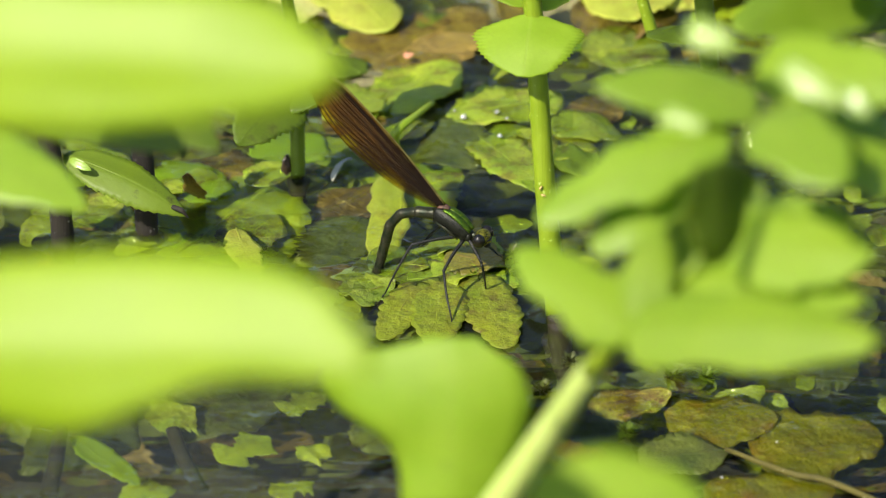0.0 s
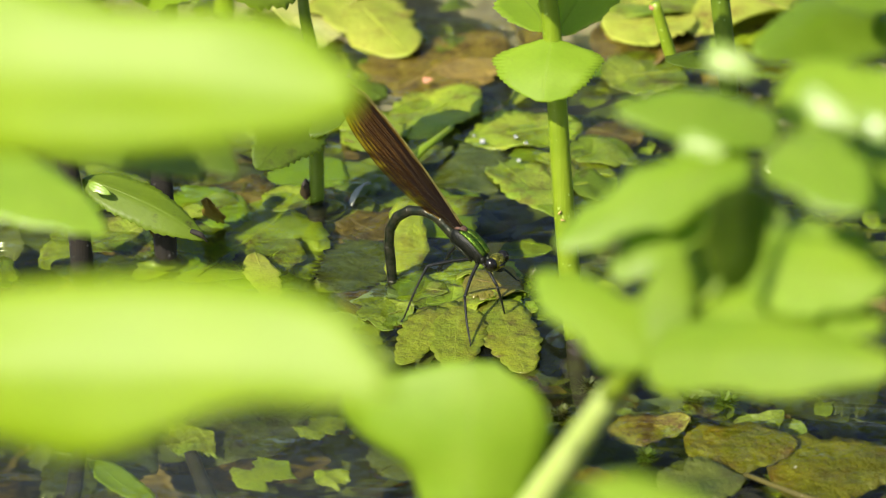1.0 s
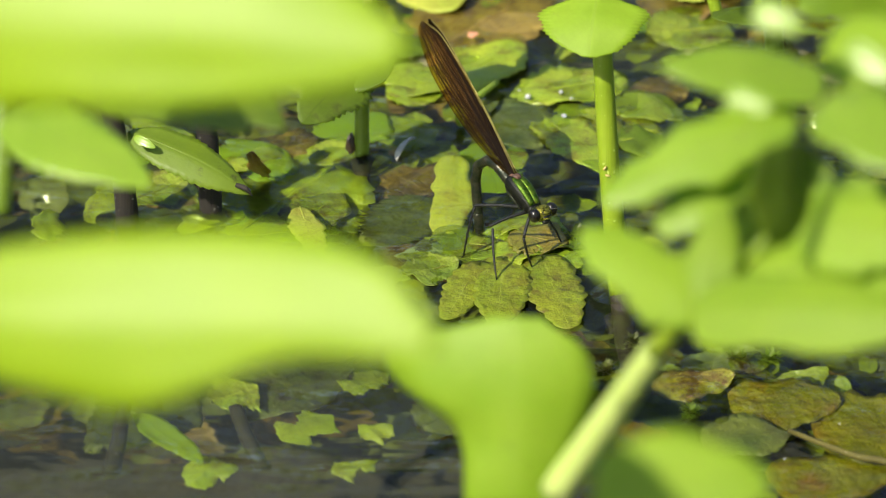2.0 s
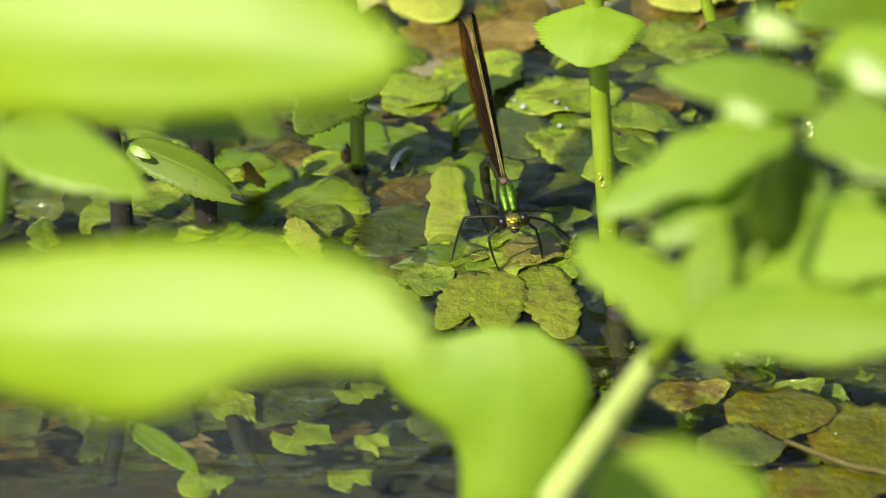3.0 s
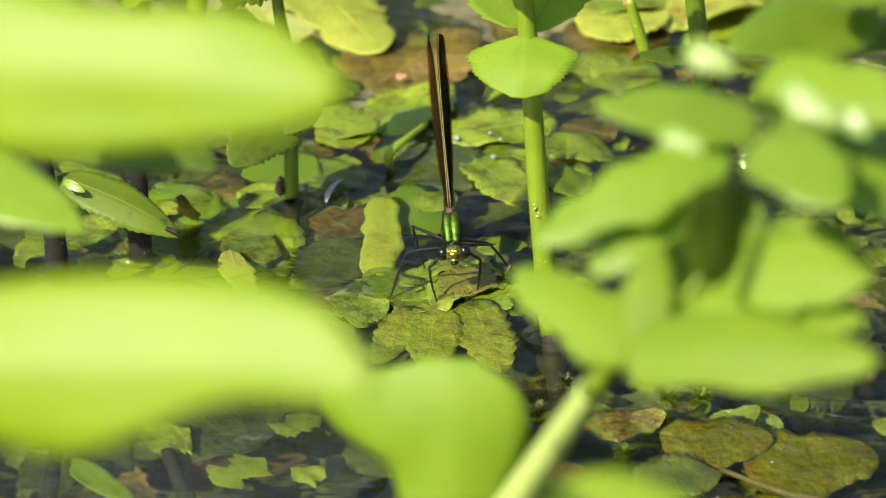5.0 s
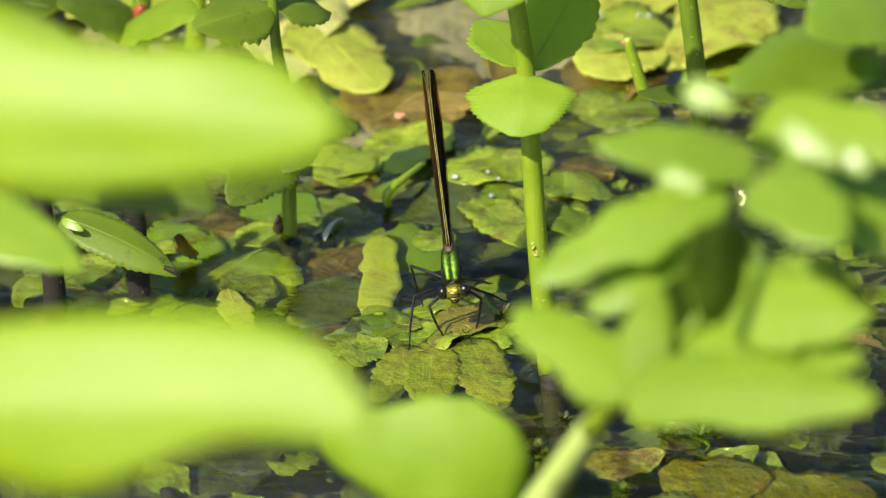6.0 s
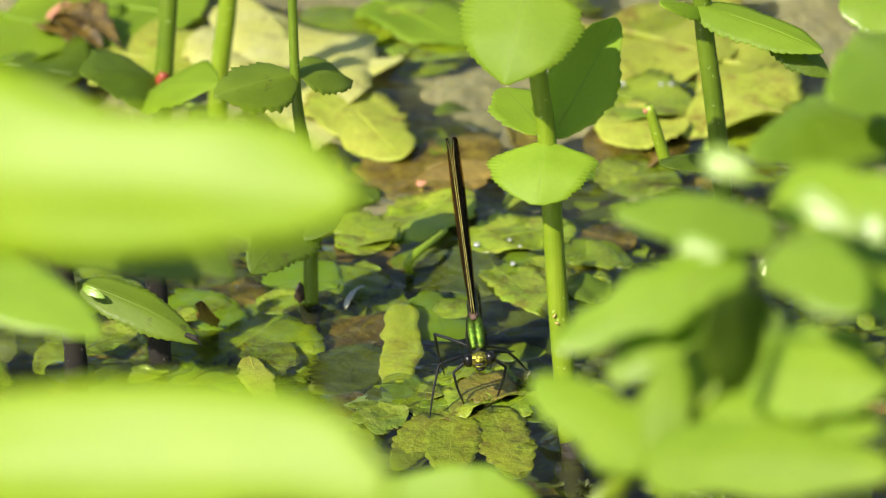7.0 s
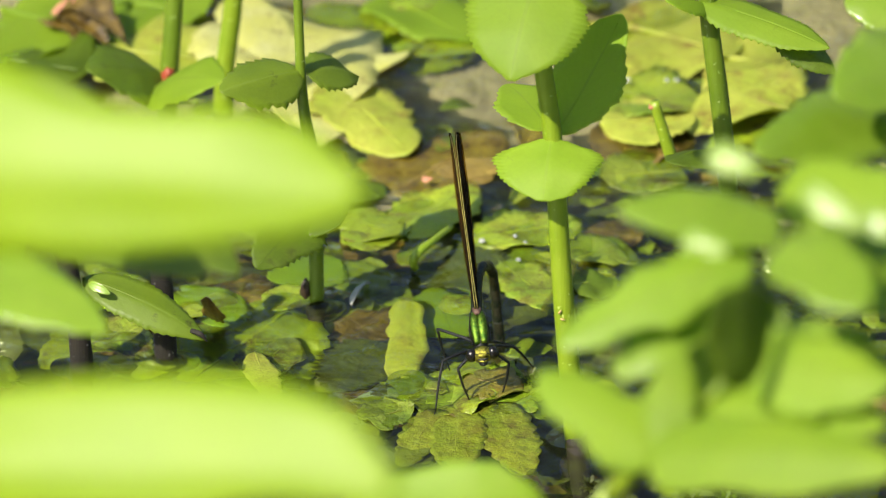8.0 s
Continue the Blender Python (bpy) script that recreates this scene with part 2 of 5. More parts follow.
def water_material():
    """Clear water, slightly murky: bends the light that it lets through, and mirrors by its Fresnel."""
    m, N, L, P, O = nodes_of("stream water")
    N.remove(P)
    co = N.new("ShaderNodeTexCoord")
    st = N.new("ShaderNodeMapping")
    st.inputs["Scale"].default_value = (0.55, 1.0, 1.0)
    L.new(co.outputs["Object"], st.inputs[0])
    big = N.new("ShaderNodeTexNoise")
    big.inputs["Scale"].default_value, big.inputs["Detail"].default_value = 38, 1.5
    L.new(st.outputs[0], big.inputs["Vector"])
    fine = N.new("ShaderNodeTexNoise")
    fine.inputs["Scale"].default_value, fine.inputs["Detail"].default_value = 150, 2
    L.new(st.outputs[0], fine.inputs["Vector"])
    h = math_node(N, L, "ADD", big.outputs["Fac"], math_node(N, L, "MULTIPLY", fine.outputs["Fac"], 0.16))
    bn = bump(N, L, h, 0.75, 0.007)
    fr = N.new("ShaderNodeFresnel")
    fr.inputs["IOR"].default_value = 1.33
    L.new(bn, fr.inputs["Normal"])
    gl = N.new("ShaderNodeBsdfGlossy")
    gl.inputs["Roughness"].default_value = 0.015
    L.new(bn, gl.inputs["Normal"])
    tr = N.new("ShaderNodeBsdfRefraction")
    tr.inputs["Color"].default_value = (0.62, 0.68, 0.42, 1)
    tr.inputs["Roughness"].default_value, tr.inputs["IOR"].default_value = 0.14, 1.33
    L.new(bn, tr.inputs["Normal"])
    mx = N.new("ShaderNodeMixShader")
    silt, haze = N.new("ShaderNodeBsdfDiffuse"), N.new("ShaderNodeMixShader")
    silt.inputs["Color"].default_value = (0.19, 0.205, 0.15, 1)
    cloud = noise_fac(N, L, co.outputs["Object"], 16, 3, 0.55, 0.25, 0.75)
    place = N.new("ShaderNodeSeparateXYZ")
    L.new(co.outputs["Object"], place.inputs[0])
    near, left = N.new("ShaderNodeMapRange"), N.new("ShaderNodeMapRange")
    for node, axis, start, end in ((near, 1, -0.025, -0.075), (left, 0, 0.012, -0.015)):
        node.inputs[1].default_value, node.inputs[2].default_value = start, end
        L.new(place.outputs[axis], node.inputs[0])
    # the corner by the near bank: more murk, and the sky's sheen painted in
    corner = math_node(N, L, "MULTIPLY", near.outputs[0], left.outputs[0])
    cloud = math_node(N, L, "MULTIPLY", cloud, math_node(N, L, "SUBTRACT", 1.0, near.outputs[0]))
    murk_and_sheen = math_node(N, L, "ADD", math_node(N, L, "MULTIPLY", cloud, 0.03), math_node(N, L, "MULTIPLY", corner, 0.085))
    L.new(math_node(N, L, "ADD", murk_and_sheen, 0.004), haze.inputs[0])
    L.new(tr.outputs[0], haze.inputs[1]), L.new(silt.outputs[0], haze.inputs[2])
    L.new(fr.outputs[0], mx.inputs[0]), L.new(haze.outputs[0], mx.inputs[1]), L.new(gl.outputs[0], mx.inputs[2])
    L.new(mx.outputs[0], O.inputs[0])
    return m


MUD, WATER = mud_material(), water_material()
SAND = plain("brown silt", (0.34, 0.285, 0.235), 0.85, 0, 0.35, 160, 0.6, 0.002)


# ---- building helpers ----
def part(name, bm, material, parent=None, label="", smooth=True, at=None):
    me = bpy.data.meshes.new(name)
    bm.to_mesh(me)
    bm.free()
    me.materials.append(material)
    if smooth:
        for p in me.polygons:
            p.use_smooth = True
    ob = new(name, me)
    if parent is not None:
        ob.parent = parent
    if at is not None:
        ob.matrix_basis = at if isinstance(at, Matrix) else Matrix.Translation(at)
    if label:
        ob["label"] = label
    return ob


def base_of(name, place, label, category, group=""):
    ob = new(name)
    ob.empty_display_size = 0.01
    ob.location = place
    return tagged(ob, label, category, group)


def spline(points, count):
    """Catmull-Rom through points."""
    pts = [Vector(p) for p in points]
    if len(pts) == 2:
        return [pts[0].lerp(pts[1], k / (count - 1)) for k in range(count)]
    pts = [pts[0] * 2 - pts[1]] + pts + [pts[-1] * 2 - pts[-2]]
    out, n = [], len(pts) - 3
    for k in range(count):
        g = k / (count - 1) * n
        i = min(int(g), n - 1)
        t = g - i
        a, b, c, d = pts[i:i + 4]
        out.append(0.5 * ((2 * b) + (c - a) * t + (2 * a - 5 * b + 4 * c - d) * t * t + (3 * b - a - 3 * c + d) * t ** 3))
    return out


def tube(points, radii, sides=12, count=20, ribs=0.0, lump=0.0):
    """A round stalk along points, its radius running through radii."""
    bm = bmesh.new()
    line = spline(points, count)
    rings, side = [], None
    for k, p in enumerate(line):
        d = (line[min(k + 1, count - 1)] - line[max(k - 1, 0)]).normalized()
        side = d.orthogonal().normalized() if side is None else (side - d * side.dot(d)).normalized()
        up = d.cross(side)
        g = k / (count - 1) * (len(radii) - 1)
        i = min(int(g), len(radii) - 2)
        r = radii[i] + (radii[i + 1] - radii[i]) * (g - i)
        ring = []
        for s in range(sides):
            a = 2 * math.pi * s / sides
            rr = r * (1 + ribs * (1 if s % 2 else -1) + lump * noise.noise(p * 300 + Vector((math.cos(a), math.sin(a), 0)) * 0.7))
            ring.append(bm.verts.new(p + side * (math.cos(a) * rr) + up * (math.sin(a) * rr)))
        rings.append(ring)
    for a, b in zip(rings, rings[1:]):
        for s in range(sides):
            bm.faces.new((a[s], a[(s + 1) % sides], b[(s + 1) % sides], b[s]))
    bm.faces.new(rings[0][::-1]), bm.faces.new(rings[-1])
    return bm


def ball(rx, ry, rz, u=20, v=14):
    bm = bmesh.new()
    bmesh.ops.create_uvsphere(bm, u_segments=u, v_segments=v, radius=1.0)
    for w in bm.verts:
        w.co = Vector((w.co.x * rx, w.co.y * ry, w.co.z * rz))
    return bm


def curve_at(values, s):
    """The smooth course of evenly spaced values at the share s."""
    g = min(max(s, 0.0), 1.0) * (len(values) - 1)
    i = min(int(g), len(values) - 2)
    a, b = values[max(i - 1, 0)], values[i]
    c, d = values[i + 1], values[min(i + 2, len(values) - 1)]
    t = g - i
    return 0.5 * (2 * b + (c - a) * t + (2 * a - 5 * b + 4 * c - d) * t * t + (3 * b - a - 3 * c + d) * t ** 3)


def leaf_mesh(length, width, bend=0.0, cup=0.0, teeth=10, tooth=0.05, blunt=0.5, heart=0.0, thick=0.00025, wave=0.06, lobes=0, seed=0.0, fine=4, twist=0.0, ragged=0.10, scallop=False, sides=None):
    """A leaf blade from the origin along y, with a serrated rim, a bent midrib, cupped sides and a thickness.
    sides: the half widths of its two sides from base to tip, as shares of width / 2."""
    bm = bmesh.new()
    uv = bm.loops.layers.uv.new("uv")
    rows, cols = max(teeth * fine, 16), 8
    top, low, st = [], [], {}
    for i in range(rows + 1):
        s = i / rows
        w = math.sin(math.pi * s ** (0.62 + 0.3 * (1 - blunt))) ** (0.85 - 0.4 * blunt) if 0 < s < 1 else 0.0
        w = max(w, 0.03) * width / 2
        ph = (s * teeth) % 1.0
        cut = w * (tooth * (1.4 * ph if ph < 0.75 else 1.4 * (1 - ph) * 3) - tooth * 0.6) * 1.5 if 0.02 < s < 0.97 else 0.0
        if scallop:
            cut = w * tooth * (abs(math.sin(math.pi * s * teeth)) - 0.6) * 1.6 if 0.05 < s else 0.0
        if lobes:
            w *= 1 - 0.22 * (0.5 + 0.5 * math.cos(2 * math.pi * s * lobes))
        a_row, b_row = [], []
        halves = (w, w)
        if sides:
            halves = [max(curve_at(q, s), 0.03) * width / 2 for q in sides]
        for j in range(cols + 1):
            t = j / cols * 2 - 1
            w = halves[0] if t < 0 else halves[1]
            y = s * length - heart * length * abs(t) ** 2 * (1 - s) ** 3
            x = math.copysign(abs(t) ** 9, t) * cut + t * w * (1 + ragged * 2.2 * noise.noise(Vector((s * 3.3, seed, t * 0.8 + 3))) + ragged * noise.noise(Vector((s * 11, seed, t))))
            z = bend * length * (4 * s * (1 - s)) * 0.5 + cup * w * (abs(x / w) ** 1.3)
            z += wave * width * noise.noise(Vector((x / width * 2.2 + seed, y / length * 2.6, seed * 1.7))) * (0.3 + 0.7 * abs(t))
            z += twist * x * (s - 0.3)
            tk = thick * (1 - 0.7 * abs(t)) + thick * 1.2 * max(0, 1 - abs(t) * 5) * (1 - s)
            for row, dz in ((a_row, tk / 2), (b_row, -tk)):
                v = bm.verts.new((x, y, z + dz))
                st[v] = (j / cols, s)
                row.append(v)
        top.append(a_row), low.append(b_row)
    for i in range(rows):
        for j in range(cols):
            bm.faces.new((top[i][j], top[i][j + 1], top[i + 1][j + 1], top[i + 1][j]))
            bm.faces.new((low[i][j], low[i + 1][j], low[i + 1][j + 1], low[i][j + 1]))
        bm.faces.new((top[i][0], top[i + 1][0], low[i + 1][0], low[i][0]))
        bm.faces.new((top[i][cols], low[i][cols], low[i + 1][cols], top[i + 1][cols]))
    for i in (0, rows):
        bm.faces.new([*top[i], *low[i][::-1]])
    for f in bm.faces:
        for l in f.loops:
            l[uv].uv = st[l.vert]
    bmesh.ops.recalc_face_normals(bm, faces=bm.faces)
    return bm


def blade_pose(base, tip, up):
    y = (Vector(tip) - Vector(base)).normalized()
    x = y.cross(Vector(up)).normalized()
    z = x.cross(y)
    m = Matrix((x, y, z)).transposed().to_4x4()
    return Matrix.Translation(base) @ m


def rib_mesh(length, bend, radius):
    pts = [(0, length * s, bend * length * 4 * s * (1 - s) * 0.5 + radius * 0.2) for s in (0, 0.2, 0.4, 0.6, 0.8, 0.93)]
    return tube(pts, (radius, radius * 0.75, radius * 0.3), 6, 12)


LEAF_SEED = [0.0]


def leaf(base, tip, width, up, material, parent=None, label="", name="leaf", rib=True, **shape):
    """A leaf from its base to its tip; a child of a plant, or a thing by itself."""
    LEAF_SEED[0] += 1.37
    length = (Vector(tip) - Vector(base)).length
    m = blade_pose(base, tip, up)
    if parent is not None:
        m = Matrix.Translation(-parent.location) @ m
    ob = part(name, leaf_mesh(length, width, seed=LEAF_SEED[0], **shape), material, parent, label, at=m)
    if rib:
        part("midrib", rib_mesh(length, shape.get("bend", 0.0), max(width * 0.018, 0.00022)), material, ob)
    return ob


def water_leaf(base, tip, width, material, label, up=(0, 0, 1), group="leaves on the water", name="floating_leaf", **shape):
    """A loose leaf on or in the water."""
    shape.setdefault("bend", 0.03)
    shape.setdefault("wave", 0.05 if material is OLIVE else 0.13)
    if material in (WET, MOTTLED, OLIVE):
        low = 0.0008 if material is OLIVE else 0.0
        base, tip = Vector(base) - Vector((0, 0, 0.0010 + low)), Vector(tip) - Vector((0, 0, 0.0003 + low))
    ob = leaf(base, tip, width, up, material, None, "", name, **shape)
    return tagged(ob, label, "leaf", group)


# ---- the stream ----
def ground():
    bm = bmesh.new()
    radii = [0, 0.03, 0.06, 0.1, 0.14, 0.18, 0.22, 0.27, 0.32, 0.38, 0.45, 0.55, 0.7, 0.9, 1.2, 1.8, 3, 6, 15, 40, 120]
    rings = []
    for r in radii:
        ring = []
        for k in range(72 if r else 1):
            a = 2 * math.pi * k / 72
            x, y = r * math.cos(a), r * math.sin(a)
            rise = max(0.0, min(1.0, (r - 0.35) / 0.6))
            z = -0.05 + 0.14 * rise * rise * (3 - 2 * rise) + (0.012 + 0.05 * min(rise, 1)) * noise.noise(Vector((x * 6, y * 6, 0.3)))
            ring.append(bm.verts.new((x, y, z)))
        rings.append(ring)
    for a, b in zip(rings, rings[1:]):
        for k in range(72):
            if len(a) == 1:
                bm.faces.new((a[0], b[k], b[(k + 1) % 72]))
            else:
                bm.faces.new((a[k], b[k], b[(k + 1) % 72], a[(k + 1) % 72]))
    tagged(part("ground", bm, MUD), "muddy stream bed that rises to low banks", "ground", kind="structure")


# places where a stem, a foot or the insect breaks the water: strength, reach
DIMPLES = (((-0.0110, -0.0037, 0.0000), 1.6, 0.010), ((-0.0263, 0.0251, 0.0000), 1.8, 0.016), ((0.0197, -0.0241, 0.0000), 0.7, 0.014), ((-0.0094, 0.0002, 0.0000), 0.9, 0.013), ((-0.0611, 0.0103, 0.0000), 0.9, 0.018), ((0.0737, 0.0275, 0.0000), 2.2, 0.022), ((0.0075, -0.0129, 0.0000), 1.1, 0.012), ((0.0433, -0.0522, 0.0000), 0.5, 0.012), ((-0.0525, 0.0047, 0.0000), 0.7, 0.012), ((0.0070, 0.0661, 0.0000), 0.6, 0.03), ((0.0513, -0.0630, 0.0000), 0.5, 0.012))


def water_height(x, y):
    p = Vector((x, y, 0))
    z = 0.0012 * noise.noise(Vector((x * 26, y * 48, 0.5))) + 0.00045 * noise.noise(Vector((x * 80, y * 160, 2.5)))
    for c, strength, reach in DIMPLES:
        d = math.hypot(x - c[0], y - c[1])
        if d < reach * 2.5:
            z += strength * (0.00015 + 0.00012 * noise.noise(Vector((x * 70, y * 70, 7)))) * math.sin(d * 1100 + 2.5 * noise.noise(Vector((x * 55, y * 55, 4)))) * math.exp(-(d / reach) ** 2) + 0.0007 * strength * math.exp(-d / 0.0022)
    return z


def water():
    """A fine sheet in view, a plain rim outside."""
    xs = [-0.75, -0.3, -0.15] + [-0.105 + 0.0009 * k for k in range(234)] + [0.15, 0.3, 0.75]
    ys = [-0.75, -0.3, -0.15] + [-0.115 + 0.0010 * k for k in range(316)] + [0.25, 0.4, 0.75]
    verts = [(x, y, water_height(x, y) if abs(x) < 0.11 and -0.13 < y < 0.21 else 0.0) for y in ys for x in xs]
    n = len(xs)
    faces = [(j * n + i, j * n + i + 1, (j + 1) * n + i + 1, (j + 1) * n + i) for j in range(len(ys) - 1) for i in range(n - 1)]
    me = bpy.data.meshes.new("water")
    me.from_pydata(verts, [], faces)
    me.materials.append(WATER)
    me.shade_smooth()
    return tagged(new("water", me), "shallow clear stream water with gentle ripples", "water", kind="structure")


def sand_bank():
    """A shallow brown shoal further out."""
    bm = bmesh.new()
    grid = []
    for j in range(40):
        row = []
        for i in range(46):
            x, y = -0.16 + 0.32 * i / 45, 0.045 + 0.30 * j / 39
            rise = min(1.0, max(0.0, (y - 0.088 - 0.015 * noise.noise(Vector((x * 14, 0, 3)))) / 0.06))
            z = -0.056 + 0.046 * rise * rise * (3 - 2 * rise) + 0.006 * noise.noise(Vector((x * 22, y * 22, 1.0))) + 0.002 * noise.noise(Vector((x * 90, y * 90, 1.0)))
            edge = max(0.0, min(1.0, (0.16 - abs(x)) / 0.05, (0.345 - y) / 0.06))
            row.append(bm.verts.new((x, y, min(z, -0.0035) * edge - 0.075 * (1 - edge))))
        grid.append(row)
    for a, b in zip(grid, grid[1:]):
        for i in range(45):
            bm.faces.new((a[i], a[i + 1], b[i + 1], b[i]))
    return tagged(part("sand_bank", bm, SAND), "brown silty shoal under the far water", "stream bed", kind="structure")


ground()
sand_bank()
WATER_SHEET = water()
WATER_SHEET.visible_shadow = False


def unseen_bushes():
    """Unseen shrubs, added round the stream to give the water dark green to mirror."""
    bm = bmesh.new()
    rnd = random.Random(4)
    for k in range(9000):
        a = rnd.uniform(0, 2 * math.pi)
        r = rnd.uniform(2.6, 4.2)
        top = 2.2 + 1.3 * noise.noise(Vector((math.cos(a) * 2.2, math.sin(a) * 2.2, 0)))
        if -0.9 < math.sin(a) < -0.4 or math.cos(a) < -0.55:
            top *= 0.35
        elif math.sin(a) > 0.3:
            # kept low here so that ripples mirror the sky above the leaves
            top *= 0.66
        c = Vector((r * math.cos(a), r * math.sin(a), rnd.uniform(0.0, max(top, 0.2))))
        s = rnd.uniform(0.05, 0.13)
        n = Vector((rnd.gauss(0, 1), rnd.gauss(0, 1), rnd.gauss(0, 1))).normalized()
        x = n.orthogonal().normalized() * s
        y = n.cross(x)
        vs = [bm.verts.new(c + p) for p in (-x, -y * 0.45 + n * s * 0.1, x, y * 0.45 + n * s * 0.1)]
        bm.faces.new(vs)
    tagged(part("bank_shrubs", bm, MATURE, smooth=False), "unseen leafy green shrubs added for the water to mirror", "shrubs", kind="stuff")


unseen_bushes()

def sunken_litter(name, material, count, seed, z_low, z_high, small, large, label, spots=()):
    """Leaf litter and weed under the water: many small curled blades in one mesh."""
    rnd = random.Random(seed)
    verts, faces = [], []
    for k in range(count):
        if spots and k % 3:
            cx, cy, reach = spots[k % len(spots)]
            x, y = rnd.gauss(cx, reach), rnd.gauss(cy, reach * 1.6)
        else:
            x, y = rnd.uniform(-0.105, 0.105), rnd.uniform(-0.05, 0.20 if small < 0.005 else 0.085)
        c = Vector((x, y, rnd.uniform(z_low, z_high)))
        size = rnd.uniform(small, large)
        a, tilt = rnd.uniform(0, 6.28), rnd.gauss(0, 0.35)
        u = Vector((math.cos(a), math.sin(a), math.sin(tilt))).normalized()
        v = Vector((-math.sin(a), math.cos(a), rnd.gauss(0, 0.3))).normalized()
        w = u.cross(v)
        wide = rnd.uniform(0.22, 0.42)
        start = len(verts)
        for i in range(7):
            q = i / 6
            half = size * wide * (max(0.08, math.sin(math.pi * q ** 0.8) ** 0.7)) * rnd.uniform(0.88, 1.12)
            mid = c + u * (q - 0.5) * size + w * (0.12 * size * math.sin(math.pi * q))
            verts += [tuple(mid - v * half + w * half * 0.3), tuple(mid), tuple(mid + v * half + w * half * 0.3)]
        for i in range(6):
            for j in range(2):
                p = start + i * 3 + j
                faces.append((p, p + 1, p + 4, p + 3))
    me = bpy.data.meshes.new(name)
    me.from_pydata(verts, [], faces)
    me.materials.append(material)
    me.shade_smooth()
    return tagged(new(name, me), label, "leaf litter", kind="stuff")


sunken_litter("sunken_litter", SUNK, 900, 11, -0.040, -0.010, 0.006, 0.020, "dark green weed and leaves sunk in the stream")
sunken_litter("dead_litter", BROWN, 260, 12, -0.044, -0.016, 0.006, 0.022, "brown dead leaves on the stream bed")
sunken_litter("weed_scraps", MOTTLED, 220, 13, -0.016, -0.004, 0.003, 0.010, "olive scraps of weed drifting under the water",
              ((-0.0358, 0.0091, 0.014), (0.0466, -0.0620, 0.012)))
sunken_litter("floating_scraps", WET, 130, 14, -0.0050, -0.0006, 0.002, 0.008, "small bright green scraps floating on the water",
              ((-0.0192, 0.0416, 0.010), (0.0237, 0.0489, 0.010), (0.0737, 0.0275, 0.006)))

# ---- leaves in the water ----
UP = (0, 0, 1)
YG = "yellow-green leaf floating on the water"
PERCH = "wet yellow-green leaf at the water's surface below the insect"
SUB = "yellow-green leaf lying just under the water"
BRN = "brown decaying leaf lying under the water"
DRK = "dark green leaf sunk under the water"
# behind the insect
water_leaf((-0.0123, 0.0586, 0.0006), (0.0030, 0.0770, 0.0006), 0.017, WET, "yellow-green floating leaf with a brown flaw", heart=0.15, teeth=9)
water_leaf((-0.0252, 0.1248, 0.0010), (-0.0103, 0.0917, 0.0010), 0.020, GOLDEN, "yellow floating leaf with brown veins and blotches", teeth=8, ragged=0.2)
water_leaf((-0.0139, 0.0763, -0.0012), (0.0073, 0.1051, -0.0012), 0.026, TAN, "golden brown leaf lying just under the water", teeth=8, ragged=0.2)
water_leaf((-0.0092, 0.0914, -0.0010), (0.0067, 0.0940, -0.0010), 0.022, MOTTLED, "olive-brown leaf lying under the water", teeth=8)
water_leaf((0.0203, 0.0624, 0.0006), (0.0006, 0.0537, 0.0006), 0.016, WET, "yellow-green floating leaf with water drops", heart=0.1)
water_leaf((0.0122, 0.0517, 0.0004), (0.0170, 0.0255, 0.0004), 0.014, WET, YG)
water_leaf((0.0153, 0.0436, 0.0002), (0.0287, 0.0400, 0.0002), 0.016, WET, YG)
water_leaf((-0.0046, 0.0508, -0.0015), (0.0068, 0.0352, -0.0015), 0.020, SUNK, DRK, teeth=12, tooth=0.12)
water_leaf((0.0069, 0.0482, -0.0020), (-0.0046, 0.0386, -0.0020), 0.018, SUNK, DRK, teeth=12, tooth=0.12)
water_leaf((-0.0033, 0.0245, 0.0003), (0.0035, 0.0304, 0.0003), 0.008, WET, "small yellow-green leaf floating on the water")
water_leaf((-0.0155, 0.0724, 0.0006), (-0.0237, 0.0814, 0.0006), 0.009, MATURE, "green leaf floating on the water")
water_leaf((-0.0239, 0.0665, 0.0010), (-0.0112, 0.0541, 0.0010), 0.014, WET, "bright green floating leaf with a yellow tip", ragged=0.22)
water_leaf((0.0064, 0.0471, 0.0006), (0.0195, 0.0205, 0.0006), 0.012, WET, "large yellow-green floating leaf", ragged=0.14)
water_leaf((0.0307, 0.0537, 0.0006), (0.0211, 0.0464, 0.0006), 0.015, WET, YG, ragged=0.14)
water_leaf((-0.0204, 0.0513, 0.0006), (-0.0100, 0.0649, 0.0006), 0.012, WET, "yellow-green floating leaf with a yellow edge", ragged=0.14)
water_leaf((-0.0253, 0.0578, 0.0004), (-0.0336, 0.0678, 0.0004), 0.020, WET, YG, ragged=0.14)
water_leaf((-0.0381, 0.0022, -0.0010), (-0.0299, 0.0145, -0.0010), 0.012, MOTTLED, "olive leaf lying just under the water", ragged=0.14)
water_leaf((0.0203, 0.0337, 0.0004), (0.0286, 0.0360, 0.0004), 0.012, MATURE, "green leaf floating on the water")
water_leaf((0.0240, 0.0608, -0.0010), (0.0334, 0.0546, -0.0010), 0.016, BROWN, BRN)
water_leaf((0.0431, 0.0870, 0.0004), (0.0266, 0.0818, 0.0004), 0.020, MOTTLED, "mottled yellow-green floating leaf")
water_leaf((0.0249, 0.0993, -0.0010), (0.0459, 0.1020, -0.0010), 0.024, BROWN, BRN)
water_leaf((-0.0348, 0.0253, 0.0005), (-0.0274, 0.0354, 0.0005), 0.009, WET, YG)
